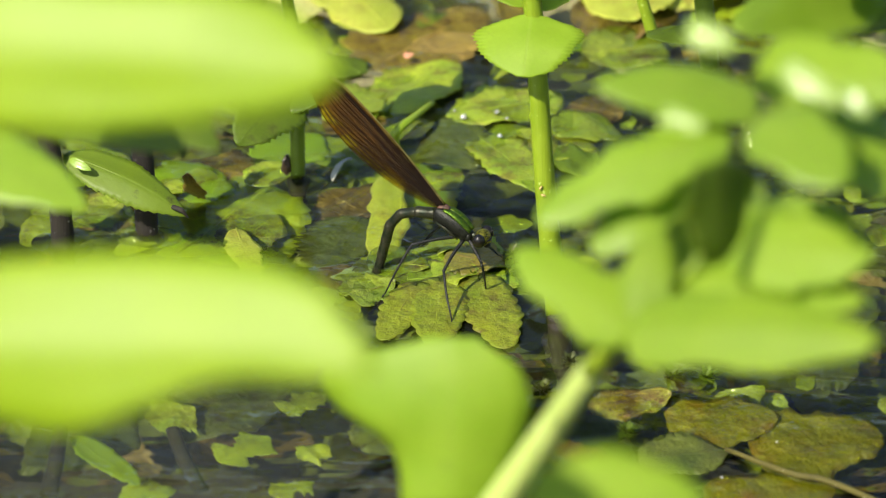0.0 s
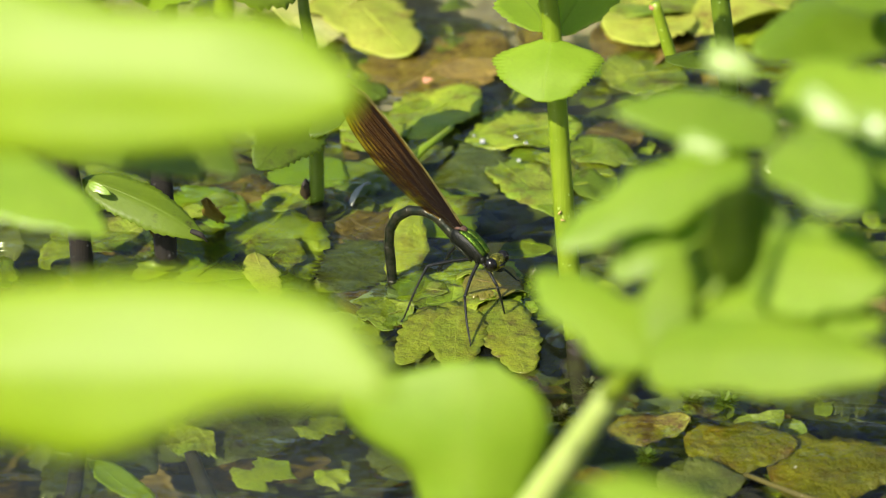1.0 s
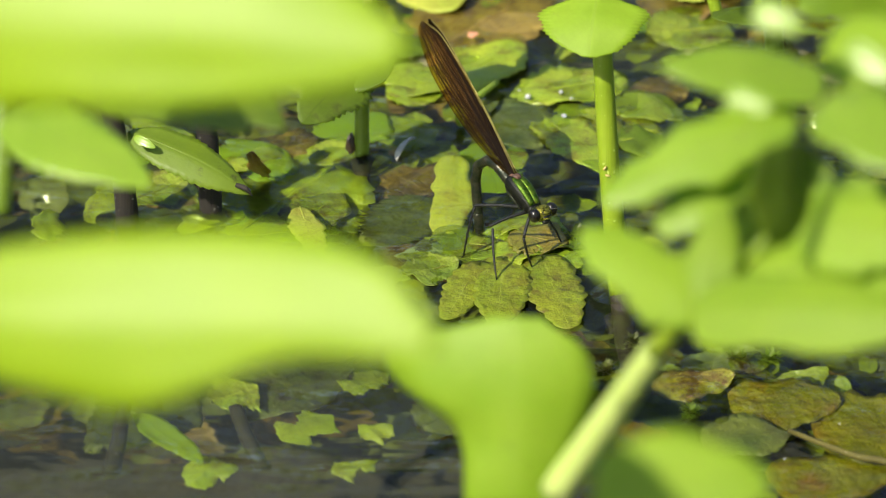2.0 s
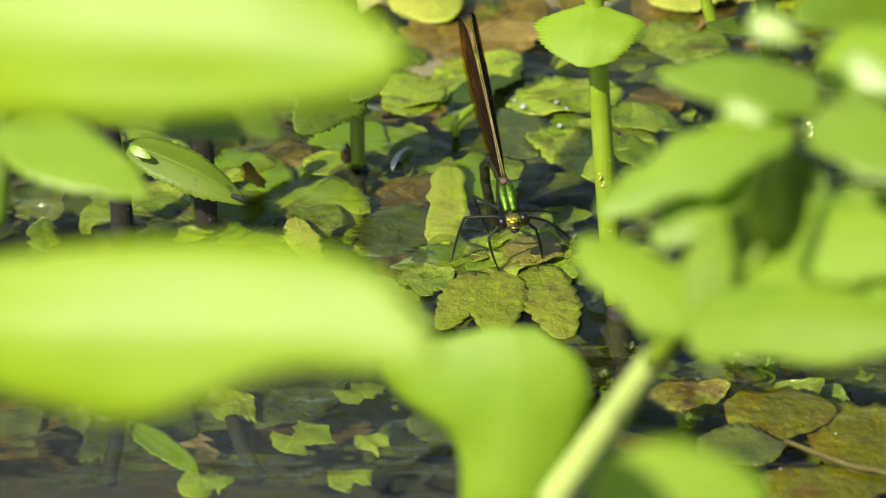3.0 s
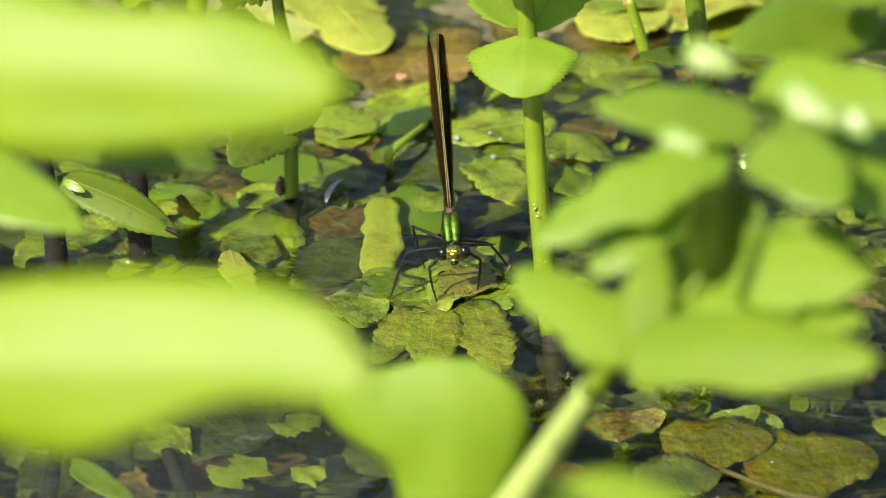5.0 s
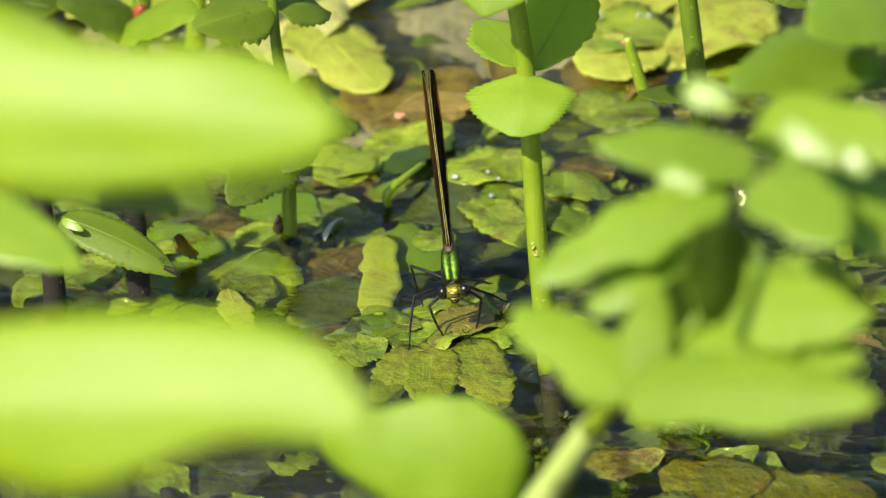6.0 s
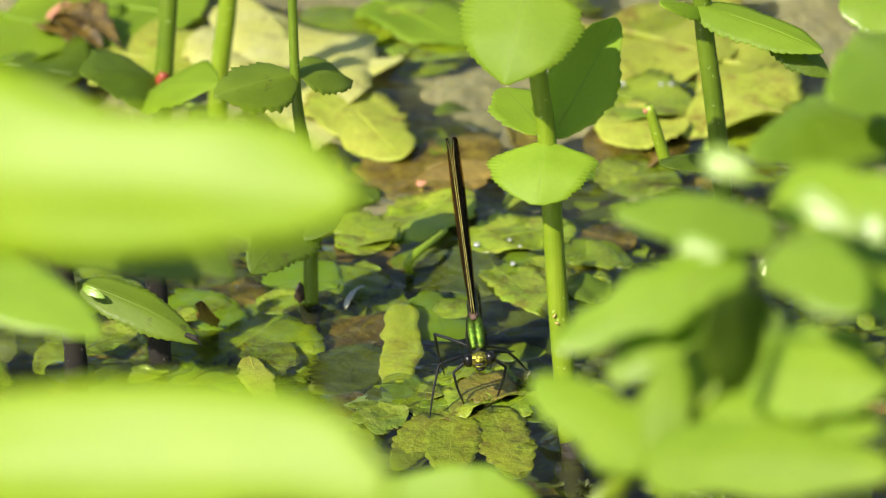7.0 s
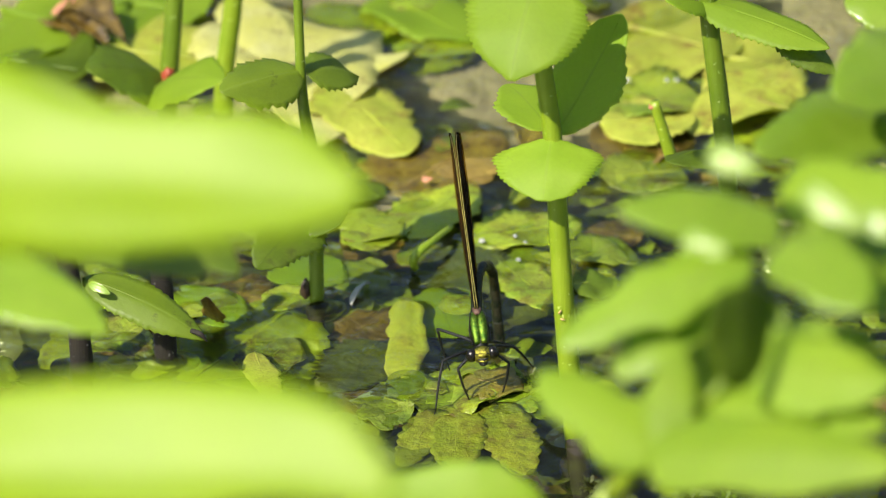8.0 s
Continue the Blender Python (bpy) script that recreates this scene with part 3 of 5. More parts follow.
water_leaf((-0.0528, 0.0253, 0.0005), (-0.0465, 0.0230, 0.0005), 0.010, WET, "small yellow-green leaf floating on the water")
water_leaf((-0.0663, 0.0124, -0.0005), (-0.0578, 0.0192, -0.0005), 0.022, MOTTLED, "olive mottled leaf lying just under the water")
water_leaf((-0.0313, 0.0277, -0.0030), (-0.0485, -0.0005, -0.0030), 0.030, WET, SUB)
water_leaf((-0.0357, 0.0332, -0.0040), (-0.0473, 0.0379, -0.0040), 0.02, BROWN, BRN)
water_leaf((-0.0369, 0.0070, 0.0005), (-0.0330, -0.0138, 0.0005), 0.006, GOLDEN, "narrow bright yellow-green leaf on the water", ragged=0.2)
water_leaf((-0.0147, 0.0151, -0.0030), (-0.0224, -0.0049, -0.0030), 0.017, SUNK, "mossy dark green leaf sunk under the water", teeth=14, tooth=0.16)
water_leaf((-0.0210, 0.0251, -0.0040), (-0.0132, 0.0171, -0.0040), 0.018, BROWN, BRN)
water_leaf((-0.0097, 0.0303, -0.0014), (-0.0107, -0.0101, -0.0014), 0.0078, GOLDEN, "smooth yellow-green leaf just under the water", blunt=0.9, wave=0.12, ragged=0.25, tooth=0.0, rib=False)
# round the insect's feet
water_leaf((-0.0049, -0.0104, -0.0013), (-0.0192, -0.0111, -0.0007), 0.011, MOTTLED, PERCH, ragged=0.2)
water_leaf((0.0046, -0.0129, -0.0013), (-0.0093, -0.0085, -0.0009), 0.012, MOTTLED, PERCH, ragged=0.2)
water_leaf((0.0006, -0.0028, 0.0004), (0.0108, -0.0071, 0.0004), 0.013, RUSTY, "orange-brown blotched leaf at the water's surface", ragged=0.2)
water_leaf((0.0095, -0.0125, -0.0011), (0.0160, -0.0068, -0.0009), 0.011, WET, PERCH, ragged=0.2)
water_leaf((0.0021, 0.0002, -0.0011), (-0.0069, -0.0046, -0.0009), 0.010, WET, PERCH, ragged=0.2)
water_leaf((0.0067, 0.0113, -0.0011), (0.0163, 0.0114, -0.0009), 0.007, WET, PERCH, ragged=0.2)
water_leaf((-0.0144, -0.0025, -0.0020), (-0.0024, -0.0122, -0.0020), 0.014, SUNK, DRK)
water_leaf((-0.0144, -0.0027, -0.0002), (-0.0024, -0.0069, 0.0003), 0.0120, WET, PERCH, ragged=0.25, wave=0.16, lobes=2)
water_leaf((0.0016, 0.0006, -0.0002), (0.0120, -0.0069, 0.0003), 0.0140, WET, PERCH, ragged=0.25, wave=0.16, lobes=2)
water_leaf((-0.0063, -0.0103, -0.0002), (0.0065, -0.0091, 0.0003), 0.0130, WET, PERCH, ragged=0.25, wave=0.16, lobes=2)
water_leaf((-0.0181, -0.0168, -0.0002), (-0.0083, -0.0134, 0.0003), 0.0120, MOTTLED, PERCH, ragged=0.25, wave=0.16, lobes=2)
water_leaf((0.0075, -0.0125, -0.0002), (0.0146, -0.0048, 0.0003), 0.0100, WET, PERCH, ragged=0.25, wave=0.16, lobes=2)
water_leaf((-0.0014, 0.0051, -0.0002), (0.0046, -0.0004, 0.0003), 0.0120, WET, PERCH, ragged=0.25, wave=0.16, lobes=2)
# a pale grey-green blade shape, flat at the surface
water_leaf((-0.0080, -0.0091, -0.0016), (-0.0197, -0.0102, -0.0012), 0.0075, PALE_GREY, "pale grey-green blade lying flat on the water", tooth=0.0, wave=0.05, ragged=0.2, rib=False, blunt=0.2, name="bleached_leaf")
lobed = base_of("lobed_leaf", (0.0016, -0.0120, -0.0010), "scalloped yellow-green leaf of three lobes just under the water", "leaf", "leaves on the water")
for b, tip, w, mat in (((-0.0048, -0.0150, 0.0002), (-0.0105, -0.0345, 0.0000), 0.0078, LOBE), ((-0.0006, -0.0132, 0.0002), (-0.0014, -0.0364, 0.0000), 0.0100, LOBE), ((0.0065, -0.0132, 0.0002), (0.0108, -0.0372, 0.0000), 0.0106, LOBE)):
    leaf(b, tip, w, UP, mat, lobed, "", "lobe", teeth=8, tooth=0.075, blunt=0.98, heart=0.10, ragged=0.08, wave=0.05, fine=8, scallop=True)
# larger leaves that glow through the water
for k, (b, tip, w, mat) in enumerate((((-0.0498, 0.0266, -0.0030), (-0.0403, 0.0336, -0.0030), 0.020, FRESH), ((-0.0407, 0.0171, -0.0040), (-0.0341, 0.0332, -0.0040), 0.014, WET), ((-0.0233, 0.0383, -0.0030), (-0.0151, 0.0466, -0.0030), 0.016, WET),
                                      ((-0.0456, 0.0014, -0.0040), (-0.0369, 0.0103, -0.0040), 0.020, FRESH), ((-0.0014, 0.0182, -0.0040), (-0.0051, 0.0379, -0.0040), 0.012, FRESH), ((-0.0327, 0.0383, -0.0030), (-0.0236, 0.0503, -0.0030), 0.014, FRESH), ((-0.0180, 0.0318, -0.0050), (-0.0098, 0.0388, -0.0050), 0.014, WET))):
    water_leaf(b, tip, w, mat, "bright green leaf lying under the clear water", group="leaves sunk in the water", name="sunken_leaf", wave=0.04, blunt=0.8, rib=False, ragged=0.16)
# the leaves that lie deeper
rnd = random.Random(21)
for k in range(72):
    x, y = rnd.uniform(-0.088, 0.088), rnd.uniform(-0.030, 0.10)
    if (x > 0.015 and y < -0.005) or (x > 0.045 and y < 0.06) or (-0.022 < x < 0.020 and -0.04 < y < 0.012) or (-0.046 < x < -0.006 and 0.012 < y < 0.045) or (-0.002 < x < 0.024 and 0.008 < y < 0.032):
        continue
    z = -rnd.uniform(0.0018, 0.009)
    a, size = rnd.uniform(0, 6.28), rnd.uniform(0.009, 0.022)
    mat, what = rnd.choice(((WET, "yellow-green leaf sunk in the clear water"), (WET, "yellow-green leaf sunk in the clear water"), (MOTTLED, "olive blotched leaf sunk in the clear water"), (LIME, "lime green leaf under the water"),
                            (SUNK, "dark green leaf sunk in the clear water"), (FRESH, "fresh green leaf under the water"), (TAN, "golden brown leaf sunk in the clear water")))
    water_leaf((x, y, z), (x + size * math.cos(a), y + size * math.sin(a), z + rnd.uniform(-0.003, 0.001)), size * rnd.uniform(0.4, 0.75), mat, what,
               (rnd.gauss(0, 0.25), rnd.gauss(0, 0.25), 1), "leaves sunk in the water", "sunken_leaf", ragged=0.30, rib=False, lobes=rnd.choice((0, 0, 2, 3)), wave=0.2, tooth=0.02)
# near right
water_leaf((0.0242, -0.0586, -0.0006), (0.0384, -0.0560, 0.0006), 0.011, RUSTY, "orange-brown dead leaf floating on the water", rib=False, tooth=0.0, ragged=0.2, wave=0.12)
water_leaf((0.0372, -0.0636, -0.0002), (0.0559, -0.0606, -0.0002), 0.017, OLIVE, "olive-yellow rounded floating leaf", blunt=0.9, rib=False, tooth=0.0, ragged=0.14)
water_leaf((0.0509, -0.0705, -0.0006), (0.0728, -0.0667, -0.0006), 0.024, OLIVE, "olive mottled floating leaf", blunt=0.9, rib=False, tooth=0.0, ragged=0.16)
water_leaf((0.0193, -0.0663, -0.0008), (0.0334, -0.0654, -0.0008), 0.011, SUNK, DRK)
water_leaf((0.0321, -0.0758, -0.0003), (0.0470, -0.0730, -0.0003), 0.014, SUNK, "mossy dark green leaf sunk under the water")
water_leaf((0.0426, -0.0874, -0.0006), (0.0639, -0.0837, -0.0006), 0.018, OLIVE, "olive-yellow rounded floating leaf", blunt=0.9, rib=False, tooth=0.0, ragged=0.14)
water_leaf((0.0713, -0.0376, -0.0090), (0.0588, -0.0356, -0.0090), 0.016, SUNK, DRK)
water_leaf((0.0444, -0.0338, -0.0100), (0.0534, -0.0297, -0.0100), 0.014, SUNK, DRK)
# near left, sunk
water_leaf((-0.0493, -0.0593, -0.0035), (-0.0416, -0.0554, -0.0035), 0.014, MOTTLED, SUB, tooth=0.12, ragged=0.3, wave=0.12, rib=False)
water_leaf((-0.0367, -0.0722, -0.0035), (-0.0287, -0.0651, -0.0035), 0.009, WET, SUB, ragged=0.38, wave=0.14, lobes=2, rib=False)
water_leaf((-0.0269, -0.0556, -0.0045), (-0.0195, -0.0496, -0.0045), 0.008, MOTTLED, SUB, ragged=0.38, wave=0.14, lobes=3, rib=False)
water_leaf((-0.0237, -0.0704, -0.0045), (-0.0189, -0.0672, -0.0045), 0.007, WET, SUB, ragged=0.38, wave=0.14, lobes=2, rib=False)
water_leaf((-0.0280, -0.0836, -0.0045), (-0.0207, -0.0795, -0.0045), 0.006, WET, SUB, ragged=0.38, wave=0.14, lobes=2, rib=False)
water_leaf((-0.0615, -0.0651, -0.0035), (-0.0496, -0.0822, -0.0035), 0.006, FRESH, "long narrow green leaf under the water")
water_leaf((-0.0426, -0.0461, -0.0060), (-0.0315, -0.0609, -0.0060), 0.028, SUNK, DRK)
water_leaf((-0.0528, -0.0841, -0.0045), (-0.0437, -0.0823, -0.0045), 0.01, WET, SUB, ragged=0.38, wave=0.14, lobes=2, rib=False)
water_leaf((-0.0685, -0.0592, -0.0080), (-0.0512, -0.0650, -0.0080), 0.03, SUNK, DRK)
water_leaf((-0.0136, -0.0618, -0.0120), (-0.0023, -0.0521, -0.0120), 0.016, SUNK, DRK)
# far water
water_leaf((-0.0468, 0.1729, 0.0010), (-0.0313, 0.1002, 0.0010), 0.016, YELLOW, "large pale yellow leaf with brown veins, on the water")
water_leaf((-0.0108, 0.1430, 0.0005), (0.0078, 0.1756, 0.0005), 0.03, WET, YG)
water_leaf((-0.0249, 0.1115, 0.0008), (-0.0343, 0.0901, 0.0008), 0.012, YELLOW, "pale yellow leaf floating on the water")
water_leaf((-0.0445, 0.1594, 0.0010), (-0.0216, 0.1138, 0.0010), 0.034, YELLOW, "large pale yellow leaf with brown veins, on the water")
water_leaf((-0.0169, 0.1714, 0.0010), (0.0018, 0.1477, 0.0010), 0.022, FRESH, YG)
water_leaf((-0.0208, 0.1305, 0.0010), (-0.0107, 0.1419, 0.0010), 0.006, YELLOW, "narrow yellow leaf floating on the water")
water_leaf((0.0254, 0.1248, 0.0010), (0.0475, 0.1138, 0.0010), 0.024, WET, YG)
water_leaf((0.0296, 0.1565, 0.0010), (0.0554, 0.1390, 0.0010), 0.05, GOLDEN, "large yellow-green leaf floating on the far water")
water_leaf((0.0520, 0.1390, 0.0010), (0.0685, 0.1305, 0.0010), 0.035, GOLDEN, "yellowed floating leaf with brown edges")
water_leaf((0.0501, 0.1221, 0.0010), (0.0662, 0.1110, 0.0010), 0.035, GOLDEN, "yellowed floating leaf with brown edges")
water_leaf((0.0272, 0.1056, 0.0010), (0.0461, 0.1083, 0.0010), 0.024, GOLDEN, "yellow-brown leaf at the water's surface")
water_leaf((-0.0946, 0.1624, 0.0010), (-0.0716, 0.1477, 0.0010), 0.05, FRESH, "fresh green leaf floating on the far water", ragged=0.25)
water_leaf((-0.0741, 0.1684, 0.0010), (-0.0526, 0.1594, 0.0010), 0.05, FRESH, YG)
water_leaf((-0.0724, 0.1419, 0.0010), (-0.0505, 0.1361, 0.0010), 0.04, GOLDEN, "yellow-green leaf floating on the far water", ragged=0.25)
water_leaf((-0.0914, 0.1361, 0.0010), (-0.0751, 0.1305, 0.0010), 0.04, MATURE, "green leaf floating on the water")
water_leaf((0.0089, 0.1744, 0.0010), (0.0267, 0.1806, 0.0010), 0.05, WET, YG)


rnd = random.Random(77)
for k in range(16):
    x, y = rnd.uniform(-0.035, 0.080), rnd.uniform(0.080, 0.165)
    a, size = rnd.uniform(0, 6.28), rnd.uniform(0.015, 0.027)
    mat, what = rnd.choice(((WET, YG), (WET, YG), (MOTTLED, "olive mottled leaf floating on the far water"), (MOTTLED, "olive mottled leaf floating on the far water"), (YELLOW, "pale yellow leaf floating on the water"), (BROWN, "yellow-brown leaf at the water's surface")))
    if -0.012 < x < 0.012 and 0.095 < y < 0.137:
        continue
    z = rnd.uniform(-0.0060, -0.0010)
    water_leaf((x - size / 2 * math.cos(a), y - size / 2 * math.sin(a), z), (x + size / 2 * math.cos(a), y + size / 2 * math.sin(a), z), size * rnd.uniform(0.45, 0.75), mat, what, ragged=0.18, rib=False)


# ---- upright plants ----
def plant(name, label, points, radii, material, group="plants standing in the water", **kw):
    p = base_of(name, points[0], label, "plant", group)
    o = Vector(points[0])
    part("stem", tube([Vector(q) - o for q in points], radii, **kw), material, p)
    return p


main = plant("water_plant", "upright fresh green water plant with serrated leaves in pairs",
             [(0.0196, -0.0260, 0.0006), (0.0177, -0.0260, 0.0220), (0.0167, -0.0260, 0.0348), (0.0151, -0.0260, 0.0579), (0.0132, -0.0260, 0.0723), (0.0119, -0.0260, 0.0905)], (0.0019, 0.0018, 0.0016, 0.0015), STEM, count=40, sides=14)
part("stem_base", tube([Vector(q) - main.location for q in ((0.0215, -0.0530, -0.0130), (0.0209, -0.0400, -0.0075), (0.0200, -0.0290, -0.0020), (0.0196, -0.0260, 0.0010))], (0.0023, 0.0022, 0.0020, 0.0018), lump=0.12), STEM_DARK, main, "dark brown stem base under the water")
leaf((0.0149, -0.0270, 0.0578), (0.0134, -0.0360, 0.0505), 0.0184, (-0.1, -0.62, 0.78), FRESH, main, rib=False, bend=0.10, cup=-0.12, teeth=17, tooth=0.042, ragged=0.045, wave=0.04,
     sides=((0.31, 0.86, 1.00, 0.96, 0.89, 0.79, 0.66, 0.49, 0.14), (0.24, 0.67, 0.98, 1.03, 0.98, 0.88, 0.73, 0.51, 0.14)))
leaf((0.0156, -0.0240, 0.0572), (0.0269, -0.0120, 0.0741), 0.0135, (-0.5, -0.8, 0.3), FRESH, main, bend=-0.1, cup=0.25, teeth=12, tooth=0.05)
leaf((0.0146, -0.0230, 0.0574), (0.0075, -0.0080, 0.0593), 0.012, (0.2, -0.5, 0.8), FRESH, main, bend=0.1, cup=0.1, teeth=11, tooth=0.05)
leaf((0.0118, -0.0270, 0.0860), (0.0078, -0.0385, 0.0735), 0.0212, (-0.2, -0.70, 0.68), FRESH, main, rib=False, bend=0.10, cup=-0.15, teeth=19, tooth=0.042, ragged=0.045, wave=0.04,
     sides=((0.46, 0.88, 1.00, 1.02, 0.96, 0.85, 0.67, 0.41, 0.07), (0.46, 0.88, 1.00, 1.02, 0.96, 0.85, 0.67, 0.41, 0.07)))
leaf((0.0125, -0.0230, 0.0812), (0.0195, -0.0120, 0.0879), 0.016, (-0.5, -0.6, 0.5), FRESH, main, bend=-0.1, cup=0.2, teeth=12)

slim = plant("slim_water_plant", "slim dark green stem with toothed leaves above the water",
             [(-0.0264, 0.0270, 0.0000), (-0.0264, 0.0270, 0.0122), (-0.0270, 0.0270, 0.0296), (-0.0282, 0.0270, 0.0385), (-0.0288, 0.0270, 0.0483), (-0.0292, 0.0270, 0.0689)], (0.0014, 0.0013, 0.0010, 0.0008), STEM_DEEP, count=34)
# leans to the lens: the dark base stands in for the stem's reflection
part("stem_base", tube([Vector(q) - slim.location for q in ((-0.0268, 0.0060, -0.0150), (-0.0266, 0.0190, -0.0065), (-0.0264, 0.0262, -0.0010), (-0.0264, 0.0270, 0.0030))], (0.0017, 0.0016, 0.00145, 0.00135), lump=0.15), STEM_DARK, slim, "dark stem base in the water, laid out like the stem's reflection")
leaf((-0.0285, 0.0270, 0.0464), (-0.0426, 0.0160, 0.0472), 0.011, (0.1, -0.55, 0.8), DROOPING, slim, bend=0.12, cup=-0.35, teeth=10, tooth=0.08)
leaf((-0.0284, 0.0280, 0.0466), (-0.0185, 0.0360, 0.0416), 0.009, (0, -0.5, 0.85), DROOPING, slim, bend=0.12, cup=-0.2, teeth=9, tooth=0.06)
leaf((-0.0269, 0.0260, 0.0200), (-0.0366, 0.0120, 0.0149), 0.012, (0.1, -0.7, 0.7), MATURE, slim, bend=0.05, teeth=14, tooth=0.07)
leaf((-0.0267, 0.0260, 0.0200), (-0.0219, 0.0200, 0.0195), 0.012, (0, -0.7, 0.7), MATURE, slim, bend=0.05, teeth=12, tooth=0.07)

third = plant("water_plant", "upright deep green stem with a long toothed leaf",
              [(0.0482, 0.0300, 0.0215), (0.0473, 0.0300, 0.0305), (0.0459, 0.0300, 0.0415), (0.0439, 0.0300, 0.0558), (0.0428, 0.0300, 0.0709)], (0.0018, 0.0018, 0.0016), STEM_DEEP, count=30)
leaf((0.0546, 0.0240, 0.0559), (0.0660, 0.0200, 0.0494), 0.007, (0, -0.5, 0.85), MATURE, third, bend=0.1, cup=-0.25, teeth=12, tooth=0.07)
leaf((0.0424, 0.0290, 0.0590), (0.0645, 0.0180, 0.0550), 0.0098, (0, -0.25, 0.95), FRESH, third, bend=0.08, cup=-0.25, teeth=18, tooth=0.06)
leaf((0.0430, 0.0290, 0.0586), (0.0359, 0.0220, 0.0622), 0.007, (0, -0.3, 0.95), FRESH, third, bend=0.08, cup=-0.25, teeth=9, tooth=0.06)
leaf((0.0462, 0.0280, 0.0305), (0.0366, 0.0200, 0.0319), 0.011, (0, 0.1, 1), MATURE, third, bend=0.15, cup=-0.3, teeth=9, tooth=0.05)

yellow_shoot = plant("thin_shoot", "thin yellow-green shoot with a red bud", [(0.0383, 0.0420, 0.0227), (0.0366, 0.0420, 0.0284), (0.0350, 0.0420, 0.0340)], (0.0012, 0.0011, 0.0009), STEM, count=10)

back_left = plant("water_plant", "upright green stem with a red joint and leaves", [(-0.0571, 0.0950, 0.0046), (-0.0563, 0.0950, 0.0165), (-0.0550, 0.0950, 0.0318), (-0.0539, 0.0950, 0.0526)], (0.0020, 0.0018, 0.0017), STEM_DEEP, count=20)
leaf((-0.0568, 0.0950, 0.0153), (-0.0713, 0.0840, 0.0219), 0.017, (0, -0.4, 0.9), MATURE, back_left, bend=0.15, cup=-0.2, teeth=9)
leaf((-0.0592, 0.0900, 0.0151), (-0.0447, 0.0700, 0.0260), 0.014, (0, -0.6, 0.8), FRESH, back_left, bend=0.12, cup=-0.2, teeth=9)
plant("water_plant", "upright green stem standing in the far water", [(-0.0472, 0.1150, -0.0044), (-0.0465, 0.1150, 0.0090), (-0.0446, 0.1150, 0.0234), (-0.0433, 0.1150, 0.0447)], (0.0021, 0.0019, 0.0018), STEM, count=20)

# half hidden stalks
water_leaf((-0.0441, 0.0201, 0.0000), (-0.0456, 0.0119, 0.0090), 0.004, TAN, "pinkish brown dead leaf tip above the water", (-0.2, -0.8, 0.5), "", "dead_leaf_tip", ragged=0.25)
water_leaf((-0.0188, 0.0171, -0.0040), (-0.0138, 0.0286, -0.0040), 0.012, BROWN, BRN)
# dark stems
DARK_STEM = "dark stem standing in the water"
for line in ([(-0.0523, 0.0050, -0.0058), (-0.0528, 0.0050, 0.0043), (-0.0531, 0.0050, 0.0166), (-0.0534, 0.0050, 0.0298)], [(-0.0672, 0.0000, -0.0067), (-0.0675, 0.0000, 0.0068), (-0.0684, 0.0000, 0.0157), (-0.0705, 0.0000, 0.0289)]):
    plant("dark_reed", DARK_STEM, line, (0.0021, 0.0020, 0.0017), STEM_DARK, "dead stems in the water", count=14, lump=0.15)
plant("dark_reed", "dark stem standing in the water", [(0.0197, -0.0280, -0.0143), (0.0189, -0.0280, -0.0054)], (0.0019, 0.0019), STEM_DARK, "dead stems in the water", count=6)
for line in ([(-0.0639, -0.0860, -0.0035), (-0.0636, -0.0756, -0.0020), (-0.0634, -0.0640, -0.0010)], [(-0.0399, -0.0817, -0.0060), (-0.0428, -0.0712, -0.0045), (-0.0451, -0.0624, -0.0030)]):
    plant("dark_reed", "dark stem sunk in the murky water", line, (0.0015, 0.0014, 0.0012), STEM_DARK, "dead stems in the water", count=12, lump=0.1)
drooper = plant("drooping_plant", "thin stem with a drooping dull green leaf", [(-0.0674, 0.0020, 0.0013), (-0.0677, 0.0020, 0.0114), (-0.0684, 0.0020, 0.0189), (-0.0697, 0.0020, 0.0280)], (0.0012, 0.001, 0.0008), STEM_DEEP, count=14)
leaf((-0.0668, 0.0020, 0.0176), (-0.0449, -0.0060, 0.0098), 0.0088, (0.45, -0.6, 0.65), DROOPING, drooper, "dull green leaf underside with a bitten tip", bend=0.16, cup=-0.25, teeth=16, tooth=0.05, blunt=0.35, ragged=0.06)
leaf((-0.0654, -0.0020, 0.0186), (-0.0615, -0.0040, 0.0175), 0.0018, (-0.3, -0.8, 0.5), GLOSSY, drooper, "pale folded corner of the leaf", bend=0.2, cup=0.3, teeth=6, tooth=0.02, rib=False)
part("bitten_tip", tube([Vector(q) - drooper.location for q in ((-0.0474, -0.0060, 0.0114), (-0.0457, -0.0070, 0.0112), (-0.0446, -0.0070, 0.0097))], (0.0004, 0.0005, 0.0001), lump=0.4), STEM_DARK, drooper, "blackened leaf tip")
plant("ochre_stalk", "ochre dead stalk floating on the water", [(0.0465, -0.0735, 0.0005), (0.0566, -0.0821, 0.0008), (0.0620, -0.0843, 0.0008), (0.0707, -0.0912, 0.0005)], (0.0004, 0.0006, 0.0005), STEM_OCHRE, "", count=14)
curl = plant("curled_stalk", "curled yellow-green leaf stalk on the water", [(-0.0020, 0.0542, 0.0030), (-0.0051, 0.0454, 0.0045), (-0.0080, 0.0411, 0.0040), (-0.0089, 0.0406, 0.0025), (-0.0085, 0.0414, 0.0005)], (0.0005, 0.0007, 0.0009, 0.0007), STEM, "", count=16)

